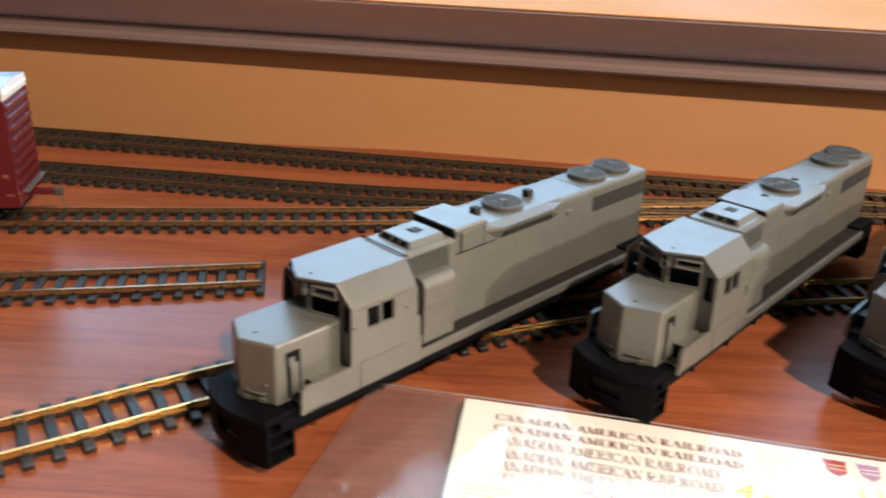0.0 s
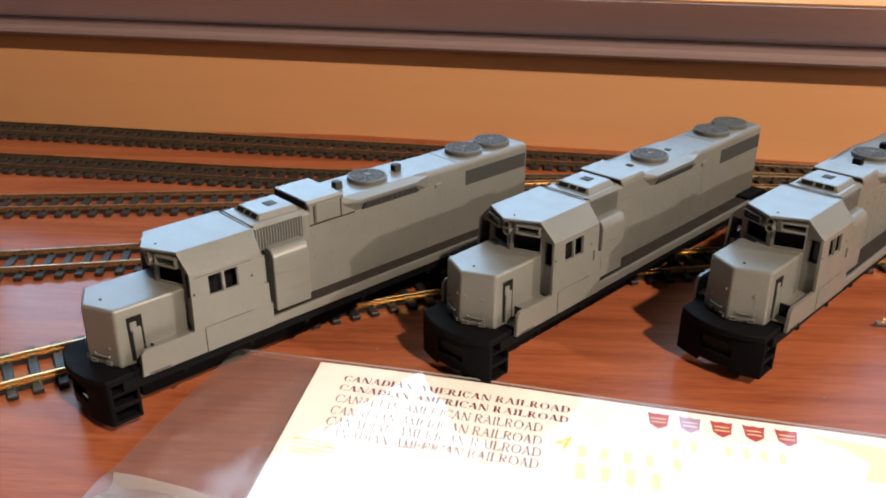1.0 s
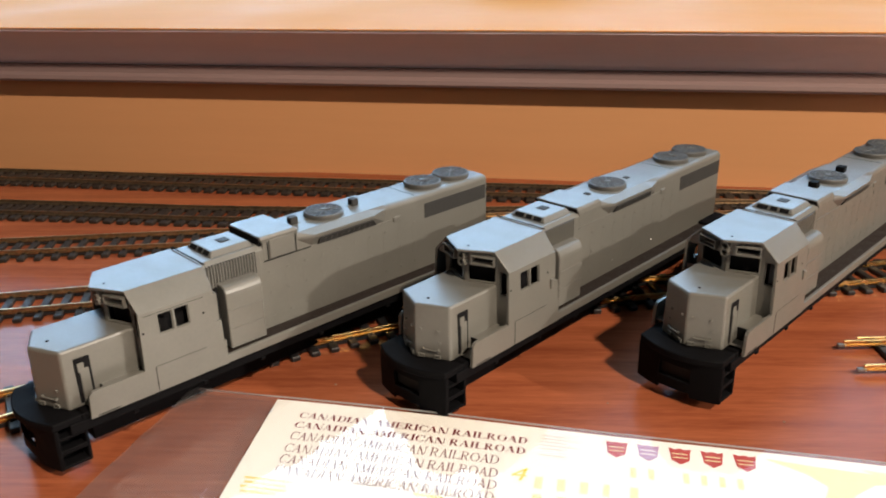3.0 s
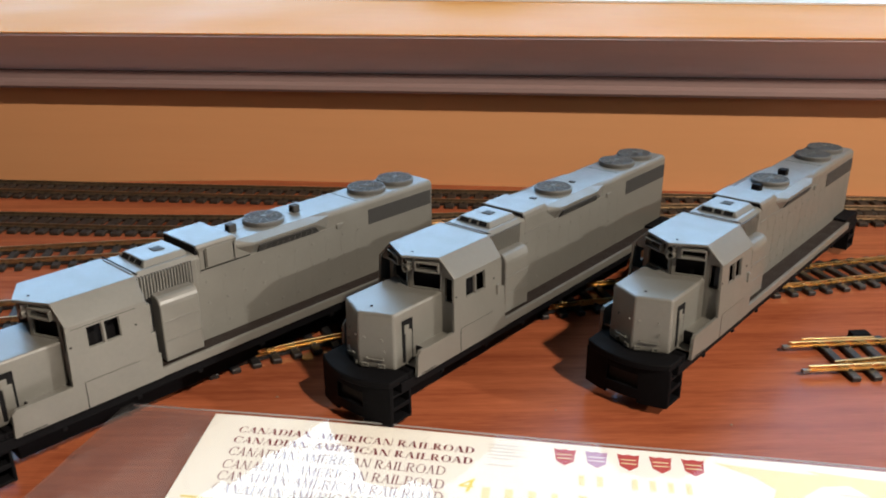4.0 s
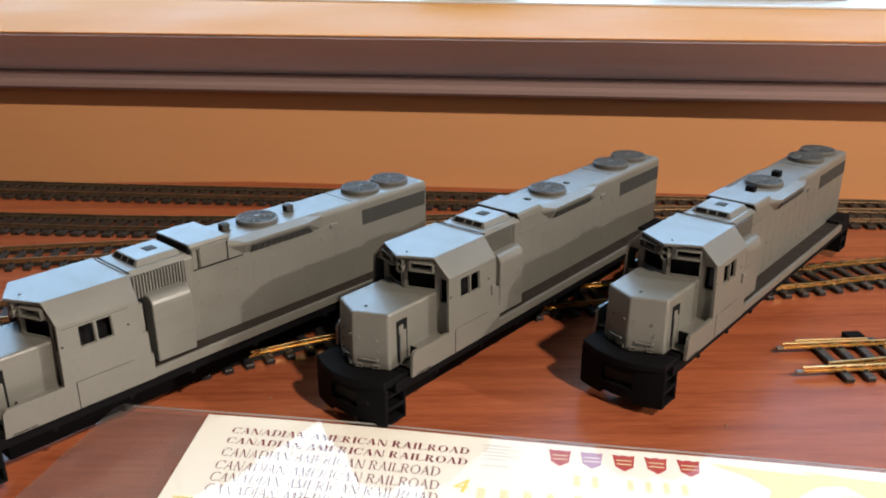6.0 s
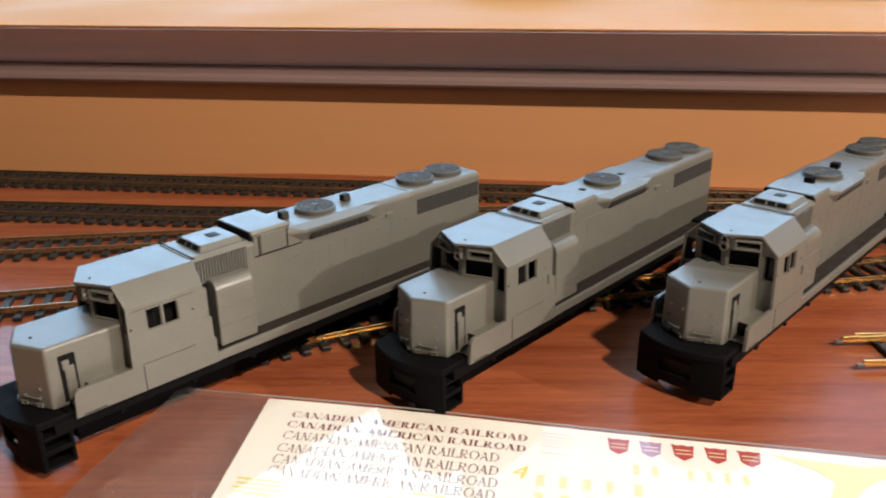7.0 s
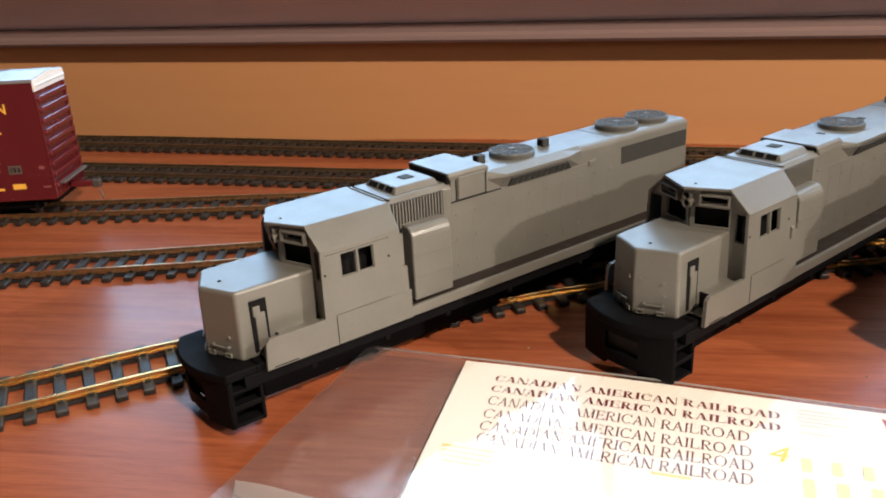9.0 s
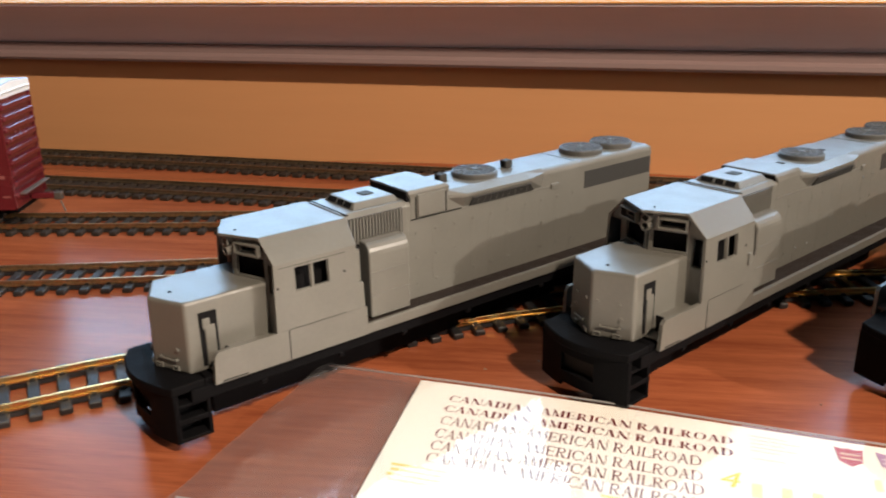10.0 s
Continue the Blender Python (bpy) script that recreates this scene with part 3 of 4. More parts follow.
    for i in (0, 4):
        bm.faces.new((skins[0][i], skins[1][i], skins[3][i], skins[2][i]))
    cab = part("cab", soften(bm, 0.25, 2, 0.3), GREY, th)
    part("roof_bolt", disc(bmesh.new(), 20.6, -0.8, 51.05, 51.25, 0.4, 10), HOLE, cab)
    for side in (-1, 1):
        # side wall, leaning in a little towards the eaves; the outer face lies at 17.45 below and 16.7 above
        up = Vector((0, 0.75 * side * -1, 18.6))
        m = plane_at((0, 17.45 * side, 26.4), (1, 0, 0), up)
        wins = [rect(28.6, 33.5, 10.0, 16.7), rect(34.1, 38.9, 10.0, 16.7)]
        side_wall = part("cab_side", holed(bmesh.new(), [(22.0, 0), (49.4, 0), (49.4, 7.4), (47.8, 7.6), (47.8, 18.7), (22.7, 18.7)], wins, -0.9 * side, m), GREY, cab)
        for w in wins:
            (xa, za), (xb, _), (_, zb), _ = w
            glass_edge = holed(bmesh.new(), rect(xa - 0.05, xb + 0.05, za - 0.05, zb + 0.05), [rect(xa + 0.25, xb - 0.25, za + 0.25, zb - 0.25)], -0.5 * side, m @ Matrix.Translation((0, 0, 0.35 * side)))
            part("window_rim", glass_edge, GREY, side_wall)
        lines = [(25.5, 43.0, 0.04, 0.16)] + ([(24.0, 44.2, 17.2, 17.32)] if raised else [])
        for xa, xb, za, zb in lines:
            part("seam", holed(bmesh.new(), rect(xa, xb, za, zb), [], 0.06 * side * -1, m @ Matrix.Translation((0, 0, -0.02 * side))), HOLE, side_wall)
        for sx, sz in ((23.4, 12.0), (43.6, 12.0)):
            c = m @ Vector((sx, sz, 0))
            part("mounting_hole", tube(bmesh.new(), c - Vector((0, 0.2 * side, 0)), c + Vector((0, 0.06 * side, 0)), 0.36, 10), HOLE, side_wall)
        c = m @ Vector((45.4, 5.6, 0))
        if not raised:
            part("latch_block", block(c.x - 0.6, c.x + 0.7, min(c.y - 0.6, c.y + 0.6), max(c.y - 0.6, c.y + 0.6), c.z, c.z + 3.6, 0.3), GREY, side_wall)
        # front: a peaked middle with windscreen and number board, and a square-on door wall beside the nose
        d = Vector((4.2, 10.9 * side, 0))
        ln = d.length
        m = plane_at((20.2, 0, 0), d, (0, 0, 1))
        front = part("cab_front", holed(bmesh.new(), rect(0, ln, 24.0, 50.3), [rect(3.2, 10.6, 46.3, 48.5), rect(1.2, 10.8, 39.2, 44.7)], 0.8 * side, m), GREY, cab)
        proud = m @ Matrix.Translation((0, 0, -1.5 * side))
        part("number_board_rim", holed(bmesh.new(), rect(2.8, 11.0, 45.8, 49.0), [rect(3.2, 10.6, 46.3, 48.6)], 1.7 * side, proud), GREY, front)
        m = plane_at((24.2, 10.9 * side, 0), (0, side, 0), (0, 0, 1))
        door = part("door_wall", holed(bmesh.new(), [(0, 24.0), (6.4, 24.0), (5.85, 44.8), (0.1, 50.7), (0, 50.7)], [rect(1.6, 5.2, 36.0, 43.9)], 0.8 * side, m), GREY, cab)
        rim_m = m @ Matrix.Translation((0, 0, -0.3 * side))
        part("door_window_rim", holed(bmesh.new(), rect(1.1, 5.5, 35.5, 44.3), [rect(1.6, 5.2, 36.0, 43.9)], 0.5 * side, rim_m), GREY, door)
        c = m @ Vector((2.0, 33.8, 0))
        part("door_handle", block(c.x - 0.5, c.x + 0.3, c.y - 0.6, c.y + 0.6, c.z - 0.25, c.z + 0.25, 0.15, 1), GREY, door)
    for z in (48.3, 45.9):
        n = 18
        ring = []
        for rr, xx in ((1.45, 21.2), (1.45, 17.6), (1.0, 17.6), (0.9, 19.4)):
            ring.append([(xx, rr * math.cos(2 * math.pi * i / n), z + rr * math.sin(2 * math.pi * i / n)) for i in range(n)])
        lamp = part("headlight", loft(bmesh.new(), ring), GREY, cab)
        part("lamp_hole", tube(bmesh.new(), (19.3, 0, z), (19.5, 0, z), 0.95, 14), HOLE, lamp)
    # added black filler gives the cab windows their inner shade
    part("cab_dark_fill", prism([(22.4, 0), (26.6, -10.9), (26.6, -12.6), (46.5, -12.6), (46.5, 12.6), (26.6, 12.6), (26.6, 10.9)], 26.3, 46.5), HOLE, cab)
    part("cab_dark_back", block(46.8, 47.6, -16.4, 16.4, 24.4, 45.0), HOLE, cab)
    # panels below the cab, then the long sill along the walkway
    for side in (-1, 1):
        m = plane_at((0, 17.3 * side, 0), (1, 0, 0), (0, 0, 1))
        panel = part("step_panel", holed(bmesh.new(), [(4.0, 17.7), (50.2, 17.7), (50.2, 26.3), (5.6, 26.3), (4.5, 25.2)], [], -1.1 * side, m), GREY, th)
        yp = 17.3 * side
        part("panel_seam", block(25.4, 25.65, yp - 0.06, yp + 0.06, 17.3, 26.2), HOLE, panel)
        part("panel_foot_line", block(6, 13, yp - 0.06, yp + 0.06, 18.0, 18.3), HOLE, panel)
        y0, y1 = sorted((17.2 * side, 16.0 * side))
        part("sill_rail", block(50.2, 167, y0, y1, 17.7, 20.7, 0.25), GREY, th)
        a, b = sorted((16.05 * side, 9.0 * side))
        part("walkway", block(50.2, 169, a, b, 17.6, 20.3), WALK, th)
        a, b = sorted((16.2 * side, 10.6 * side))
        well = part("step_well_floor", block(10.6, 24.4, a, b, 23.6, 24.4), GREY, th)
        # back and bottom of the well are coloured near-black for their shade
        part("step_well_back_shade", block(10.1, 10.6, a, b, 17.0, 24.4), HOLE, well)
        part("step_tread", block(5.2, 9.6, a, b, 19.6, 20.3, 0.15, 1), GREY, well)
        part("well_bottom_shade", block(4.4, 10.1, a, b, 17.0, 17.6), HOLE, well)
        # battery box with its rounded shoulder
        prof = [(9.2 * side, 21.0), (15.2 * side, 21.0), (15.2 * side, 39.6)]
        prof += [((12.4 + 2.8 * math.cos(k * math.pi / 10)) * side, 39.6 + 3.6 * math.sin(k * math.pi / 10)) for k in range(1, 6)] + [(9.2 * side, 43.3)]
        bb = part("battery_box", bar(prof, 53.0, 66.8, 0.3, 1), GREY, th)
        for z in (27.9, 34.6):
            part("box_rib", block(53.2, 66.6, 15.2 * side - 0.2, 15.2 * side + 0.2, z - 0.2, z + 0.2), GREY, bb)
        # black sheet stands in for the shadow between cab and battery box
        part("box_gap_shade", block(49.6, 53.1, min(9.3 * side, 10.4 * side), max(9.3 * side, 10.4 * side), 19.0, 42.4), HOLE, bb)
        part("box_strip", block(48.0, 49.4, min(9.3 * side, 15.9 * side), max(9.3 * side, 15.9 * side), 26.0, 43.0), GREY, bb)
    # hood
    hood = part("hood", bar(hood_profile(9.9, 18.0, 51.2, 2.2), 66.0, 182.2), GREY, th)
    part("hood_end_cap", bar(hood_profile(9.6, 18.2, 50.9, 2.2), 182.1, 183.2, 0.5), GREY, hood)
    # filter section behind the cab: louvred sides, sloped shoulders, raised hatch
    sec = part("filter_section", bar([(-9.6, 20), (9.6, 20), (10.0, 42.0), (10.0, 49.9), (8.8, 51.4), (-8.8, 51.4), (-10.0, 49.9), (-10.0, 42.0)], 48.2, 70.4, 0.2, 1), GREY, th)
    for side in (-1, 1):
        part("louvre_bed", block(48.9, 68.4, 10.02 * side - 0.1, 10.02 * side + 0.1, 42.3, 50.0), GRILLE, sec)
        for k in range(18):
            sx = 49.2 + k * 1.06
            part("louvre", block(sx, sx + 0.44, 10.1 * side - 0.5, 10.1 * side + 0.5, 42.3, 49.9), GREY, sec)
    part("roof_joint", block(49.0, 49.5, -10.9, 10.9, 51.3, 51.52), HOLE, sec)
    rings = [[(53.0, -8.0, 51.3), (69.0, -8.0, 51.3), (69.0, 8.0, 51.3), (53.0, 8.0, 51.3)], [(54.4, -6.4, 53.2), (68.2, -6.4, 53.2), (68.2, 6.4, 53.2), (54.4, 6.4, 53.2)]]
    hatch = part("roof_hatch", soften(loft(bmesh.new(), rings), 0.25, 1), GREY, th)
    for a, b in ((-5.9, -2.6), (-1.7, 0.9), (1.9, 5.9)):
        bm = loft(bmesh.new(), [[(53.25, a, 51.7), (53.25, b, 51.7), (54.2, b, 53.0), (54.2, a, 53.0)], [(53.9, a, 51.4), (53.9, b, 51.4), (54.9, b, 52.7), (54.9, a, 52.7)]])
        for v in bm.verts:
            v.co.x -= 0.12
        part("hatch_slot", bm, HOLE, hatch)
    part("hatch_plate", block(60.6, 64.4, -1.9, 1.9, 53.15, 53.42, 0.1, 1), GRILLE, hatch)
    # hump behind the filters: raised and overhanging on one locomotive, lower with an open gap on the others
    hw, hz = (10.3, 54.2) if raised else (9.7, 53.0)
    bm = loft(bmesh.new(), [[(71.6, -9.95, 45.4), (86.0, -9.95, 45.4), (86.0, 9.95, 45.4), (71.6, 9.95, 45.4)], [(71.6, -9.95, hz - 2.6), (86.0, -9.95, hz - 2.6), (86.0, 9.95, hz - 2.6), (71.6, 9.95, hz - 2.6)],
                            [(70.7, -hw, hz - 0.9), (86.2, -hw, hz - 0.9), (86.2, hw, hz - 0.9), (70.7, hw, hz - 0.9)], [(70.7, -hw + 0.6, hz), (85.2, -hw + 0.6, hz), (85.2, hw - 0.6, hz), (70.7, hw - 0.6, hz)]])
    hump = part("roof_hump", soften(bm, 0.2, 1), GREY, th)
    for side in (-1, 1):
        if raised:
            a, b = sorted((9.0 * side, 10.6 * side))
            part("hump_side_panel", block(74.0, 84.4, a, b, 45.7, 52.6, 0.25, 1), GREY, hump)
            for sx in (73.3, 84.7):
                part("panel_gap", block(sx, sx + 0.4, 10.0 * side - 0.12, 10.0 * side + 0.12, 45.6, 52.0), HOLE, hump)
            part("hump_seam", block(71.6, 91.0, 10.0 * side - 0.12, 10.0 * side + 0.12, 45.05, 45.4), HOLE, hump)
        else:
            part("hump_ledge", block(71.4, 86.0, 10.0 * side - 0.2, 10.0 * side + 0.2, 45.0, 45.35), GREY, hump)
    # near-black block darkens the hump front below its overhang, as shade would
    part("hump_front_shade", block(70.5, 71.65, -9.3, 9.3, 50.9, hz - 0.5), HOLE, hump)
    part("hump_gap", block(70.42, 70.7, -9.6, 9.6, 51.25, 51.5), HOLE, hump)
    # dynamic brake blister: flared roof edge with a screened underside
    bl = []
    for sx, w, z in ((86.0, 10.0, 49.3), (91.5, 12.2, 49.2), (118.5, 12.2, 49.2), (126.5, 10.0, 49.3)):
        bl.append([(sx, -9.6, 45.0), (sx, 9.6, 45.0), (sx, w, z), (sx, w, z + 0.9), (sx, 8.6, 51.5), (sx, -8.6, 51.5), (sx, -w, z + 0.9), (sx, -w, z)])
    blister = part("brake_blister", loft(bmesh.new(), bl), GREY, th)
    for side in (-1, 1):
        quad = [(94.0, 10.15 * side, 45.6), (121.5, 10.15 * side, 45.6), (118.5, 11.9 * side, 48.5), (94.0, 11.9 * side, 48.5)]
        bm = loft(bmesh.new(), [quad, [(p[0], p[1] + 0.25 * side, p[2] - 0.25) for p in quad]])
        scr = part("intake_screen", bm, GRILLE, blister)
        for k in range(9):
            sx = 97 + k * 2.6
            part("screen_bar", tube(bmesh.new(), (sx, 10.4 * side, 45.5), (sx - 0.2, 12.0 * side, 48.3), 0.16, 6), GREY, scr)
    fan(th, 104.8, 7.5, 51.7)
    fan(th, 155.0, 7.7, 51.6)
    fan(th, 171.2, 7.7, 51.6)
    for sx in (90.9, 118.8):
        if roof_boxes == "grey":
            b0 = part("roof_box", block(sx - 1.5, sx + 1.5, -1.5, 1.5, 51.3, 54.2, 0.4), GRILLE, th)
            part("box_mouth", block(sx - 1.6, sx - 1.4, -0.9, 0.9, 52.2, 53.7), HOLE, b0)
            part("box_foot", block(sx - 3.0, sx + 3.0, -1.0, 1.0, 51.2, 51.65, 0.1, 1), GREY, b0)
        elif roof_boxes == "black":
            part("roof_box", block(sx - 1.8, sx + 1.8, -1.7, 1.7, 51.3, 53.9, 0.3), BLACK, th)
        else:
            part("roof_plate", block(sx - 1.0, sx + 1.0, -1.2, 1.2, 51.2, 51.85, 0.1, 1), GRILLE, th)
    # radiator screens
    for side in (-1, 1):
        ra = [(146.0, 40.7), (182.6, 40.2), (182.6, 47.2), (146.0, 48.2)]
        ri = [(146.8, 41.6), (181.8, 41.1), (181.8, 46.3), (146.8, 47.3)]
        part("radiator_rim", holed(bmesh.new(), ra, [ri], 0.7, plane_at((0, 10.35 if side > 0 else -9.65, 0), (1, 0, 0), (0, 0, 1))), GREY, hood)
        part("radiator_screen", block(146.6, 182.0, 9.95 * side - 0.1, 9.95 * side + 0.1, 41.2, 47.2), GRILLE, hood)
        part("hood_ledge", block(71.6, 130.0, 9.92 * side - 0.2, 9.92 * side + 0.2, 44.75, 45.05), GREY, hood)
        # door seams, hinges and latches along the hood
        for k, sx in enumerate((72.0, 79.5, 87.0, 94.5, 102.0, 109.5, 117.0, 124.5, 132.0, 139.5)):
            part("door_seam", block(sx, sx + 0.22, 9.9 * side - 0.03, 9.9 * side + 0.03, 21.0, 43.8), GREY, hood)
            for z in (24.2, 32.6, 40.4):
                part("latch", block(sx + 1.0, sx + 1.9, 9.9 * side - 0.17, 9.9 * side + 0.17, z, z + 0.9, 0.12, 1), GREY, hood)
        part("lift_lug", block(130.0, 133.5, 10.0 * side - 0.5, 10.0 * side + 0.5, 44.0, 45.8, 0.2, 1), GREY, hood)
    part("roof_seam", block(143.0, 143.3, -8.0, 8.0, 51.1, 51.28), GRILLE, hood)
    # black frame with curved pilots and side steps, and an added core that props it up
    part("underframe", block(-2.0, 185.0, -15.9, 15.9, 14.0, 17.6, 0.3), BLACK, th)
    for sx in (17.0, 41.0, 63.0, 88.0, 120.0, 150.0):
        for side in (-1, 1):
            part("frame_lug", block(sx, sx + 1.8, 15.5 * side - 0.5, 15.5 * side + 0.5, 12.7, 14.2, 0.3, 1), BLACK, th)
    for side in (-1, 1):
        a, b = sorted((9.4 * side, 15.6 * side))
        part("rear_platform", block(167.2, 184.0, a, b, 16.0, 21.4, 0.4), BLACK, th)
    # unseen core, added as support and to block window light under the body
    part("hidden_core", block(8, 166, -3.6, 4.6, low, 14.1, 0.6), BLACK, th)
    arc = [(-11.4 + 4.8 * (k / 6) ** 2, 15.2 * k / 6) for k in range(-6, 7)]
    for end in (0, 1):
        fx = (lambda v: v) if end == 0 else (lambda v: 179.5 - v)
        deck = [(fx(a), b) for a, b in arc] + [(fx(5.0), 15.2), (fx(5.0), -15.2)]
        part("end_deck", prism(deck if end == 0 else deck[::-1], 16.9, 19.3, 0.3, 1), BLACK, th)
        # pilot under the deck: a coupler opening in the middle and a notch below it
        front_arc = [(-9.8 + 3.2 * (k / 8) ** 2, 15.3 * k / 8) for k in range(-8, 9)]
        outer = [(fx(a), b) for a, b in front_arc]
        inner = [(fx(a + 1.3), b) for a, b in front_arc]
        bm = bmesh.new()
        for i in range(len(front_arc) - 1):
            mid = abs(front_arc[i][1] + front_arc[i + 1][1]) / 2
            zs = [(5.0, 8.6), (14.0, 17.0)] if mid < 5.0 else [(3.6, 17.0)]
            for z0, z1 in zs:
                q = [outer[i], outer[i + 1], inner[i + 1], inner[i]]
                loft(bm, [[(px, py, z0) for px, py in q], [(px, py, z1) for px, py in q]])
        bmesh.ops.remove_doubles(bm, verts=bm.verts, dist=0.001)
        plate = part("pilot_plate", bm, BLACK, th)
        part("pilot_backing", block(min(fx(-7.6), fx(-7.0)), max(fx(-7.6), fx(-7.0)), -7.0, 7.0, 7.6, 15.6), WALK, plate)
        part("coupler_pocket", block(min(fx(-6), fx(2)), max(fx(-6), fx(2)), -3.0, 3.0, 9.2, 13.6, 0.4, 1), BLACK, plate)
        for side in (-1, 1):
            a0, a1 = sorted((fx(-6.4), fx(-5.4)))
            ya, yb = sorted((9.0 * side, 15.5 * side))
            st = part("side_steps", block(a0, a1, ya, yb, 3.6, 17.0, 0.25, 1), BLACK, th)
            b0, b1 = sorted((fx(1.9), fx(2.9)))
            part("step_plate", block(b0, b1, ya, yb, 3.6, 19.3, 0.25, 1), BLACK, st)
            part("step_back", block(min(a0, b0), max(a1, b1), min(9.0 * side, 9.8 * side), max(9.0 * side, 9.8 * side), 3.6, 17.0), BLACK, st)
            for z in (3.6, 8.4, 13.2):
                part("tread", block(min(a0, b0) + 0.2, max(a1, b1) - 0.2, min(9.5 * side, 15.3 * side), max(9.5 * side, 15.3 * side), z, z + 0.9, 0.15, 1), BLACK, st)
            part("step_lip", block(min(a0, b0) + 0.2, max(a1, b1) - 0.2, min(14.9 * side, 15.4 * side), max(14.9 * side, 15.4 * side), 8.6, 10.0, 0.15, 1), BLACK, st)
    return th


locomotive(-54.7, 202.4, 46.7, "grey primed model locomotive with grey roof boxes on the track", "grey", True, 2.05)
locomotive(57.0, 232.7, 48.7, "grey primed model locomotive with flat roof plates on the table", "plate")
locomotive(146.0, 240.85, 48.2, "grey primed model locomotive with black roof boxes on the table", "black")

# ---- decal sheet in its clear sleeve ----
sheet = thing("decal_sheet", at(4.94, 226.15, 0, -9.5), "cream decal sheet with maroon lettering in a clear plastic sleeve", "decal sheet")


def lift(u, v):
    """Height of the sheet over the table: its far edge curls up."""
    return 0.7 + 3.0 * max(0.0, 1 - v / 62.0) * (0.55 + 0.45 * math.cos(u / 95.0)) + 0.25 * math.sin(u / 23.0 + v / 31.0)


def sheet_grid(u0, u1, v0, v1, nu, nv, dz, shape=None, thick=0.12, layers=(0, 1), extra=None):
    bm = bmesh.new()
    rows = []
    for layer in layers:
        g = []
        for j in range(nv + 1):
            r = []
            for i in range(nu + 1):
                u, v = u0 + (u1 - u0) * i / nu, v0 + (v1 - v0) * j / nv
                if shape:
                    u, v = shape(u, v)
                r.append(bm.verts.new((u, -v, lift(u, v) + dz - layer * thick + (extra(u, v) if extra else 0.0))))
            g.append(r)
        rows.append(g)
    for layer, g in enumerate(rows):
        for j in range(nv):
            for i in range(nu):
                q = (g[j][i], g[j][i + 1], g[j + 1][i + 1], g[j + 1][i])
                bm.faces.new(q if layer else q[::-1]).smooth = True
    return bm


def lay(bm, u, v, dz):
    """Lettering drawn with its lower left at the origin, laid on the sheet at u, v."""
    for w in bm.verts:
        a, b = u + w.co.x, v - w.co.y
        w.co = (a, -b, lift(a, b) + dz + w.co.z)
    return bm


def paper_edge(u, v):
    """The sheet lies a little askew in its sleeve: its short edge leans."""
    return u + (2.0 + 0.04 * v) * (1 - u / 300.0), v


part("paper", sheet_grid(0, 300, -1.4, 138, 60, 40, 0.0, paper_edge), PAPER, sheet)
ROWS_OF_TEXT = [(12.7, 7.5, 74.4, 3.0, MAROON), (12.9, 12.6, 74.2, 3.0, MAROON), (13.6, 18.67, 66.2, 3.85, PALEINK), (14.0, 24.61, 66.3, 3.85, PALEINK), (14.5, 29.86, 66.2, 3.85, PALEINK), (15.0, 35.0, 65.6, 3.85, PALEINK)]
for u, v, w, h, ink in ROWS_OF_TEXT:
    part("lettering", lay(roman("CANADIAN AMERICAN RAILROAD", h, w, 0.20 if ink is MAROON else 0.125), u, v, 0.1), ink, sheet)
part("numeral", lay(letters("4", 6.0, 4.6, 0.2), 84.0, 24.75, 0.1), YELLOW, sheet)


def bars(u, v, sizes, ink):
    for du, dv, w, h in sizes:
        if h > 4:
            w *= 0.5
        bm = loft(bmesh.new(), [[(0, 0, 0), (w, 0, 0), (w, h, 0), (0, h, 0)], [(0, 0, -0.04), (w, 0, -0.04), (w, h, -0.04), (0, h, -0.04)]])
        part("ink_bar", lay(bm, u + du, v + dv, 0.1), ink, sheet)


bars(7.5, 38.28, [(0, 0, 15, 0.9), (0.6, 1.9, 13, 0.9), (0.2, 3.8, 14, 0.9), (1, 5.7, 11, 0.9)], LEMON)
bars(58.0, 36.45, [(0, 0, 9, 0.8)], LEMON)
bars(91.0, 2.53, [(0, 0, 9, 0.5), (0, 1.6, 12, 0.5), (0, 3.2, 8, 0.5), (0, 4.8, 11, 0.5), (0, 6.4, 7, 0.5), (0, 9.6, 8, 0.5)], GREYINK)
bars(91.0, 27.14, [(0, 0, 4.5, 5.0), (6.5, 0, 4.5, 5.0), (13, 0, 4.5, 5.0), (19.5, 0, 3.5, 5.0), (27, 0, 4.5, 5.0)], PALEYELLOW)
bars(91.0, 36.28, [(0, 0, 5, 6.5), (7, 0, 5, 6.5), (14, 0, 5, 6.5), (21, 0, 5, 6.5)], PALEYELLOW)
bars(118.0, 17.55, [(0, 0, 3.2, 4.5), (5.2, 0, 3.2, 4.5), (15, 0, 3.2, 4.5), (20, 0, 3.2, 4.5), (25, 0, 3.2, 4.5), (30, 0, 3.2, 4.5)], PALEYELLOW)
bars(190.0, 11.86, [(0, 0, 14, 0.7), (16, -1.2, 10, 0.7)], GREYINK)


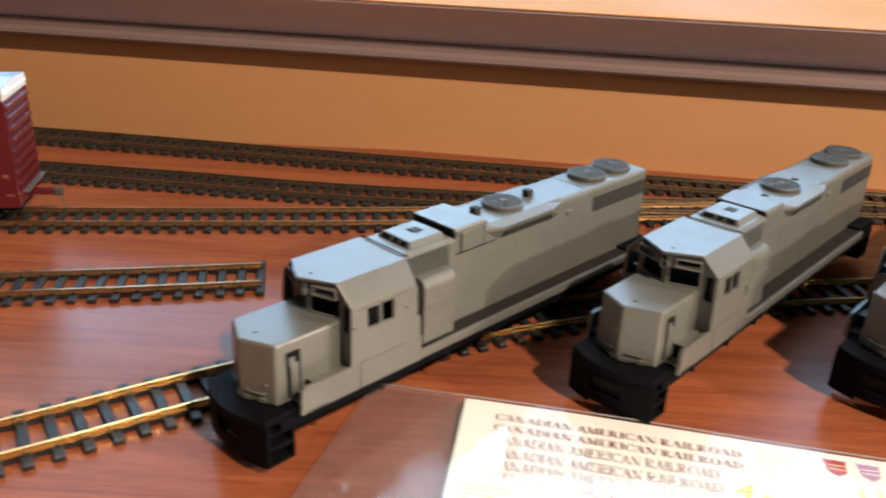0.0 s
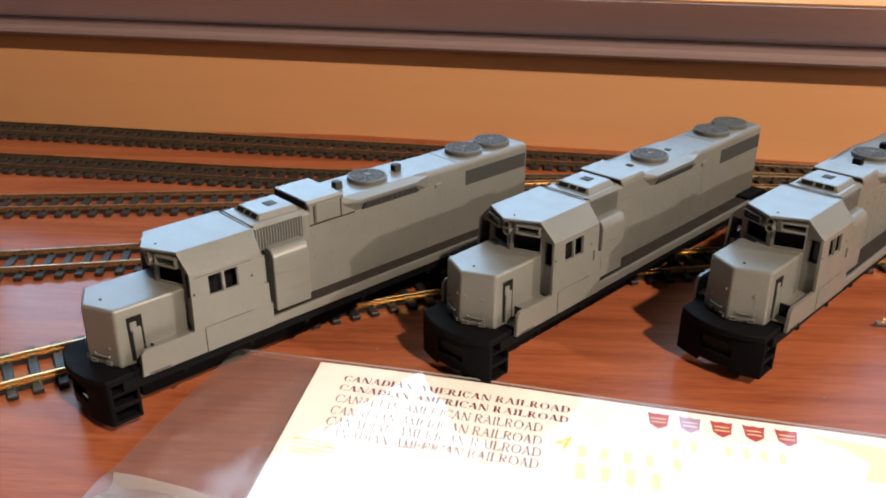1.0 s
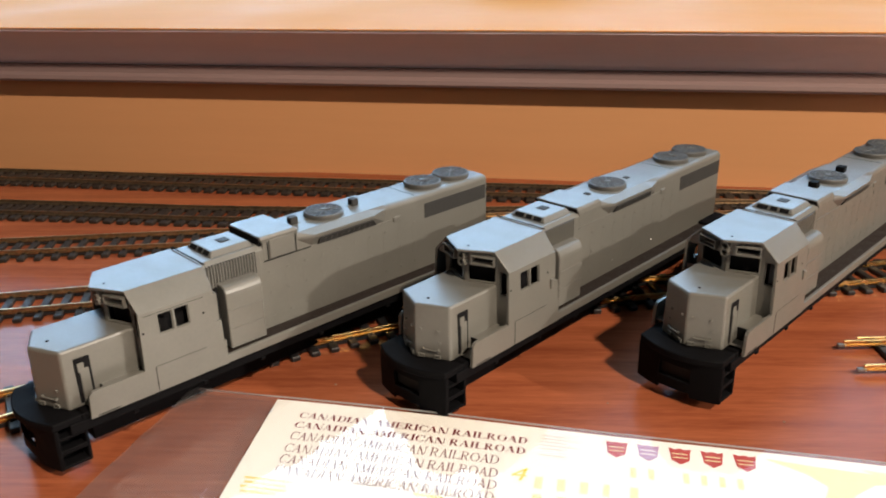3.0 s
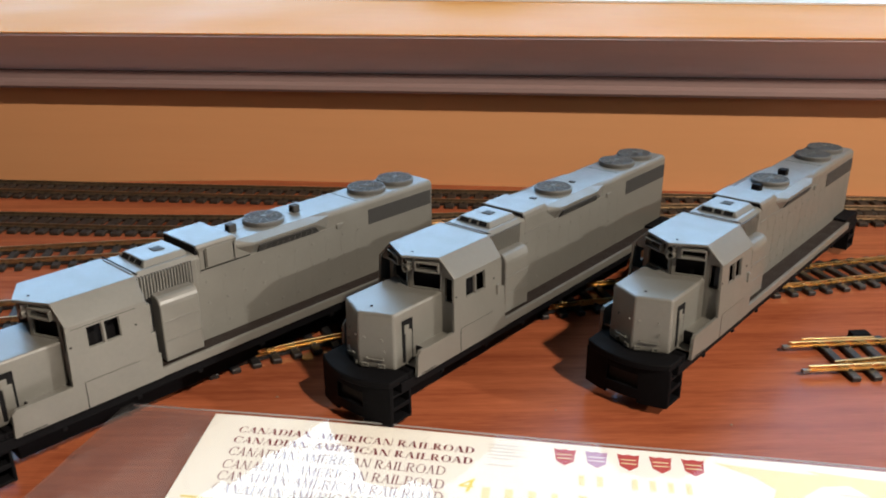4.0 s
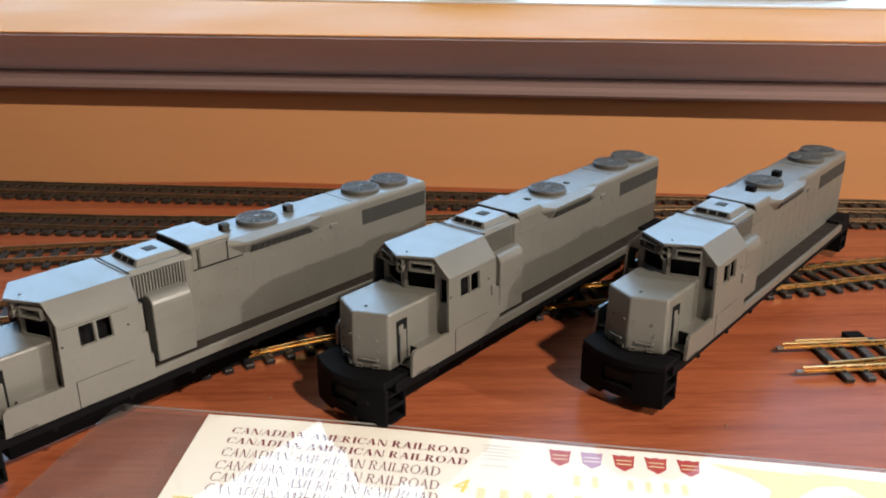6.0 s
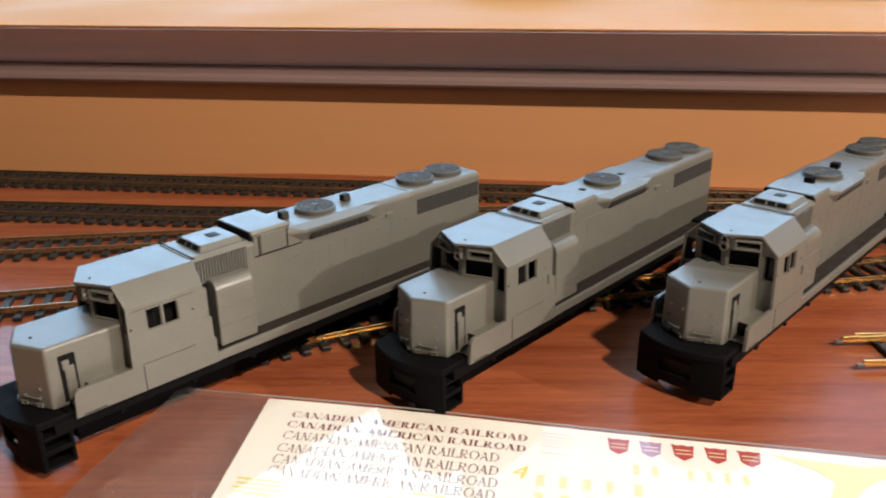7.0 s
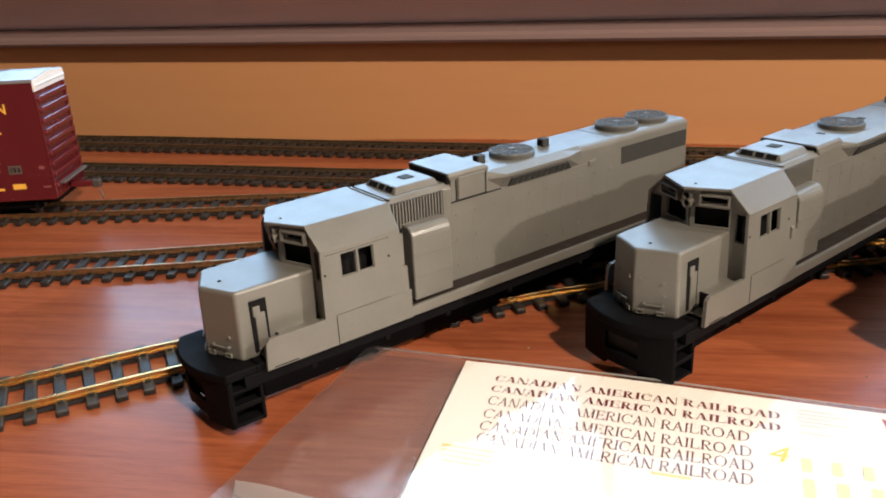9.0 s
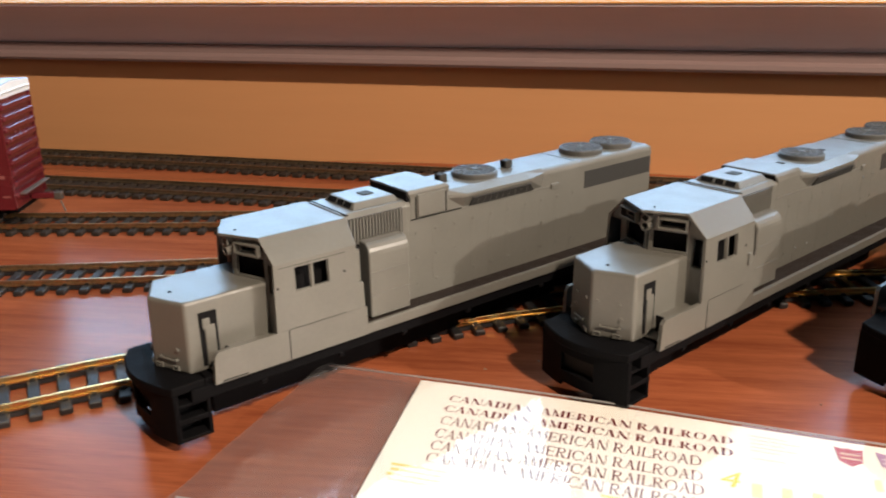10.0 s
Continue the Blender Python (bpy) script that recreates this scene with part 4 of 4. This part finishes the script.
def shield(u, v, ink, band):
    w, h = 3.3, 3.9
    out = [(-w, h), (-w * 0.45, h * 0.86), (0, h), (w * 0.45, h * 0.86), (w, h), (w * 0.86, h * 0.2), (w * 0.8, -h * 0.45), (0, -h), (-w * 0.8, -h * 0.45), (-w * 0.86, h * 0.2)]
    bm = loft(bmesh.new(), [[(x, y, 0) for x, y in out], [(x, y, -0.04) for x, y in out]])
    sh = part("emblem", lay(bm, u, v, 0.1), ink, sheet)
    for y in (-0.9, 0.9):
        bm = loft(bmesh.new(), [[(-2.2, y, 0), (2.2, y, 0), (2.2, y + 0.45, 0), (-2.2, y + 0.45, 0)], [(-2.2, y, -0.02), (2.2, y, -0.02), (2.2, y + 0.45, -0.02), (-2.2, y + 0.45, -0.02)]])
        part("emblem_bar", lay(bm, u, v, 0.16), band, sh)


for k, ink in enumerate((RED, LILAC, RED, RED, RED)):
    shield(113.9 + 9.35 * k, 5.18, ink, PALEYELLOW if ink is RED else PAPER)
# broad pale yellow sweep of a larger emblem
sweep = [(157, 1.8), (170, 3.0), (186, 3.6), (198, 6.0), (186, 8.6), (180, 14.0), (176, 20.0), (170, 20.0), (173, 12.0), (168, 7.0)]
bm = loft(bmesh.new(), [[(x, -y, 0) for x, y in sweep], [(x, -y, -0.04) for x, y in sweep]])
part("emblem_sweep", lay(bm, 0, 0, 0.1), PALEYELLOW, sheet)
bm = loft(bmesh.new(), [[(x + 26, -y, 0) for x, y in sweep], [(x + 26, -y, -0.04) for x, y in sweep]])
part("emblem_sweep", lay(bm, 0, 0, 0.1), PALEYELLOW, sheet)


def sleeve_lift(u, v):
    """The empty end of the sleeve lies flat, crimped along its outer edge and dented in two places."""
    loose = max(0.0, min(1.0, -u / 14.0))
    crimp = max(0.0, min(1.0, (-u - 17.0) / 9.0))
    dents = sum(d * math.exp(-((u - a) / 3.2) ** 2 - ((v - b) / 4.2) ** 2) for a, b, d in ((-29.5, 27.0, 0.75), (-25.5, 47.0, 0.85)))
    return loose * (0.9 + 0.07 * math.sin(v / 8.0 + u / 9.0)) + dents + crimp * (0.12 * math.sin(v / 3.1 + u / 5.0) + 0.16 * math.sin(v / 7.3 - u / 4.0))


def skew(u, v):
    reach = max(0.0, min(1.0, (u + 29.0) / 28.5)) * max(0.0, 1 - u / 300.0)
    return u - 9.0 * max(0.0, min(1.0, v / 70.0)) * max(0.0, -u / 29.0) + (2.3 + 0.04 * v) * reach, v


part("sleeve", sheet_grid(-0.5, 306, -2.2, 142, 122, 60, 0.5, skew, 0.05, (0,), sleeve_lift), SLEEVE, sheet, "clear glossy plastic sleeve", None, True)
part("sleeve_end", sheet_grid(-29, -0.5, -2.2, 142, 57, 144, 0.5, skew, 0.05, (0,), sleeve_lift), EMPTY, sheet, "slack empty end of the clear sleeve", None, True)
# heat-sealed edge of the sleeve, and its creased flap
bm = bmesh.new()
for i in range(66):
    u0, u1 = -29 + 335 * i / 66, -29 + 335 * (i + 1) / 66
    tube(bm, (u0, 2.2, lift(u0, -2.2) + 0.5), (u1, 2.2, lift(u1, -2.2) + 0.5), 0.28, 6)
part("sleeve_edge", bm, FLAP, sheet, "whitish folded sleeve edge")
bm = bmesh.new()
pts = []
for j in range(19):
    r = []
    for i in range(49):
        a, b = i / 48, j / 18
        u, v = -34.5 + 40 * a + 2 * b + 0.8 * math.sin(7 * a + 9 * b), 65.5 + 22 * b + 2.8 * a
        z = 1.0 + 2.6 * math.exp(-(b / 0.10) ** 2) * (0.75 + 0.25 * math.sin(5 * a)) + 1.2 * math.exp(-((b - 0.42 + 0.1 * a) / 0.09) ** 2) + 0.12 * math.sin(13 * a + 4 * b)
        r.append(bm.verts.new((u, -v, max(0.35, z) + 0.6)))
    pts.append(r)
for j in range(18):
    for i in range(48):
        f = bm.faces.new((pts[j][i], pts[j][i + 1], pts[j + 1][i + 1], pts[j + 1][i]))
        f.smooth = True
part("sleeve_flap", bm, FLAP, sheet, "creased clear plastic flap")

# ---- boxcar ----
car = thing("model_boxcar", at(-202.4, 367.8, 0, 11.0), "dark red model boxcar with silver roof on the track", "model boxcar")
body = part("body", block(-170, 0, -17, 17, 12, 66.0, 0.3), CAR, car)
roof = part("roof", bar([(-17.4, 65.4), (17.4, 65.4), (17.4, 67.0), (0, 68.5), (-17.4, 67.0)], -170, 0.6, 0.2, 1), SILVER, car, "silver metal roof")
for k in range(1, 9):
    part("roof_rib", bar([(-17.2, 67.0), (0, 68.5), (17.2, 67.0), (17.2, 67.4), (0, 68.9), (-17.2, 67.4)], -4 - 19 * k, -2.8 - 19 * k), SILVER, roof)
part("end_cap", bar([(-17.2, 61.4), (17.2, 61.4), (17.2, 66.6), (0, 68.0), (-17.2, 66.6)], 0.0, 0.9, 0.2, 1), WHITE, car, "white band at the top of the car end")
part("end_cap_rib", bar([(-16.8, 63.6), (16.8, 63.6), (16.8, 64.4), (-16.8, 64.4)], 0.6, 1.5, 0.2, 1), WHITE, car)
for k in range(9):
    z = 17.0 + 4.95 * k
    part("end_rib", bar([(-16.0, z), (16.0, z), (16.0, z + 1.6), (15.0, z + 2.6), (-15.0, z + 2.6), (-16.0, z + 1.6)], -0.1, 1.7, 0.7, 3), CAR, body)
for y in (-16.6, 16.6):
    part("corner_post", block(-0.2, 0.7, y - 0.6, y + 0.6, 12.5, 61.0, 0.2, 1), CAR, body)
part("end_platform", block(0.8, 4.2, -14, 14, 18.4, 19.2, 0.2, 1), STEEL, car, "grey end platform")
part("coupler_shank", block(0.5, 12, -1.6, 1.6, 12.6, 15.4, 0.4, 1), CAR, car)
bm = block(11, 14.8, -1.7, 1.7, 12.0, 15.6, 0.6)
cp = part("coupler", bm, COUPLER, car)
part("coupler_pin", tube(bmesh.new(), (14, -1.6, 11.6), (15.2, -1.0, 6.4), 0.4, 8), STEEL, cp)
part("underframe", block(-168, -1, -13, 13, 9.4, 12.2, 0.3, 1), BLACK, car)
for bx in (-24, -146):
    truck = part("truck", block(bx - 14, bx + 14, -11.2, 11.2, 6.0, 10.0, 1.0), BLACK, car)
    for wx in (bx - 10, bx + 10):
        for wy in (-8.4, 8.4):
            bm = tube(bmesh.new(), (wx, wy - 1.2, 9.8), (wx, wy + 1.2, 9.8), 5.2, 24)
            part("wheel", bm, STEEL, truck)
    for wy in (-12.2, 12.2):
        part("side_frame", block(bx - 14, bx + 14, wy - 1.0, wy + 1.0, 7.4, 12.6, 1.0), BLACK, truck)
part("brake_post", block(-12.0, -10.8, -14.2, -13.2, 5.6, 12.5), BLACK, car)


def car_side(bm, x, z, material, name):
    m = plane_at((x, -17.12, z), (1, 0, 0), (0, 0, 1))
    bmesh.ops.transform(bm, matrix=m, verts=bm.verts)
    return part(name, bm, material, body)


for words, x, z, w, h in (("IN", -19.3, 52.3, 5.6, 4.5), ("AL", -24.9, 43.4, 7.0, 4.5)):
    car_side(letters(words, h, w, 0.0, 0.03), x, z, GOLD, "lettering")


def plate(x, z, w, h, material, name="stencil"):
    part(name, block(x, x + w, -17.16, -16.95, z, z + h), material, body)


plate(-18.8, 24.8, 5.9, 3.9, STEEL, "data_panel")
for k in range(3):
    plate(-18.1 + 1.75 * k, 25.6, 1.0, 2.2, BLACK)
plate(-18.5, 17.6, 5.9, 2.5, GOLD)
plate(-27.0, 17.2, 4.4, 1.2, GOLD)
plate(-4.8, 17.7, 3.4, 0.9, PALEINK)
plate(-5.0, 26.4, 2.4, 1.6, PALEINK)
plate(-26.5, 26.0, 4.0, 1.3, PALEINK)

# ---- on the window sill ----
blue = thing("blue_box", pose(0.115, 0.6745, 0.0966, 0, 0, LEAN_BACK), "dark blue cardboard box on the window sill", "box")
part("carton", block(-38, 38, -4, 60, 0, 42, 1.0), BLUE, blue)
part("lid", block(-39, 39, -5, 61, 36, 43, 0.6), BLUE, blue)
planter = thing("dried_plant_tray", pose(0.326, 0.6520, 0.0966, 0, 0, LEAN_BACK), "tray of brown bark and dry twigs on the window sill", "plant tray")
part("tray", block(-72, 72, -3, 50, 0, 6, 1.0), BARK, planter)
rnd = random.Random(4)
bm = bmesh.new()
for k in range(150):
    cx, cy, cz, r = rnd.uniform(-68, 68), rnd.uniform(0, 46), rnd.uniform(5, 22), rnd.uniform(2.5, 6)
    bmesh.ops.create_icosphere(bm, subdivisions=1, radius=r, matrix=Matrix.Translation((cx, cy, cz)) @ Matrix.Diagonal((1.3, 1, 0.7, 1)))
part("bark", bm, BARK, planter)
for k in range(26):
    bm = tube(bmesh.new(), (rnd.uniform(-66, 66), rnd.uniform(2, 40), 8), (rnd.uniform(-70, 70), rnd.uniform(0, 46), rnd.uniform(24, 60)), rnd.uniform(0.5, 1.4), 6)
    part("twig", bm, BLACK if k % 3 == 0 else BARK, planter)

# small dark specks on the table
for x, y, r in ((173.2, 221.6, 0.5), (118.0, 232.0, 0.35), (40.0, 250.0, 0.45), (24.0, 243.0, 0.5)):
    sp = part("crumb", disc(bmesh.new(), 0, 0, 0, 0.3, r, 10, r * 0.6), BARK, None, "", at(x, y, 0.02))
    tagged(sp, "small dark crumb on the table", "crumb", "crumbs on the table")
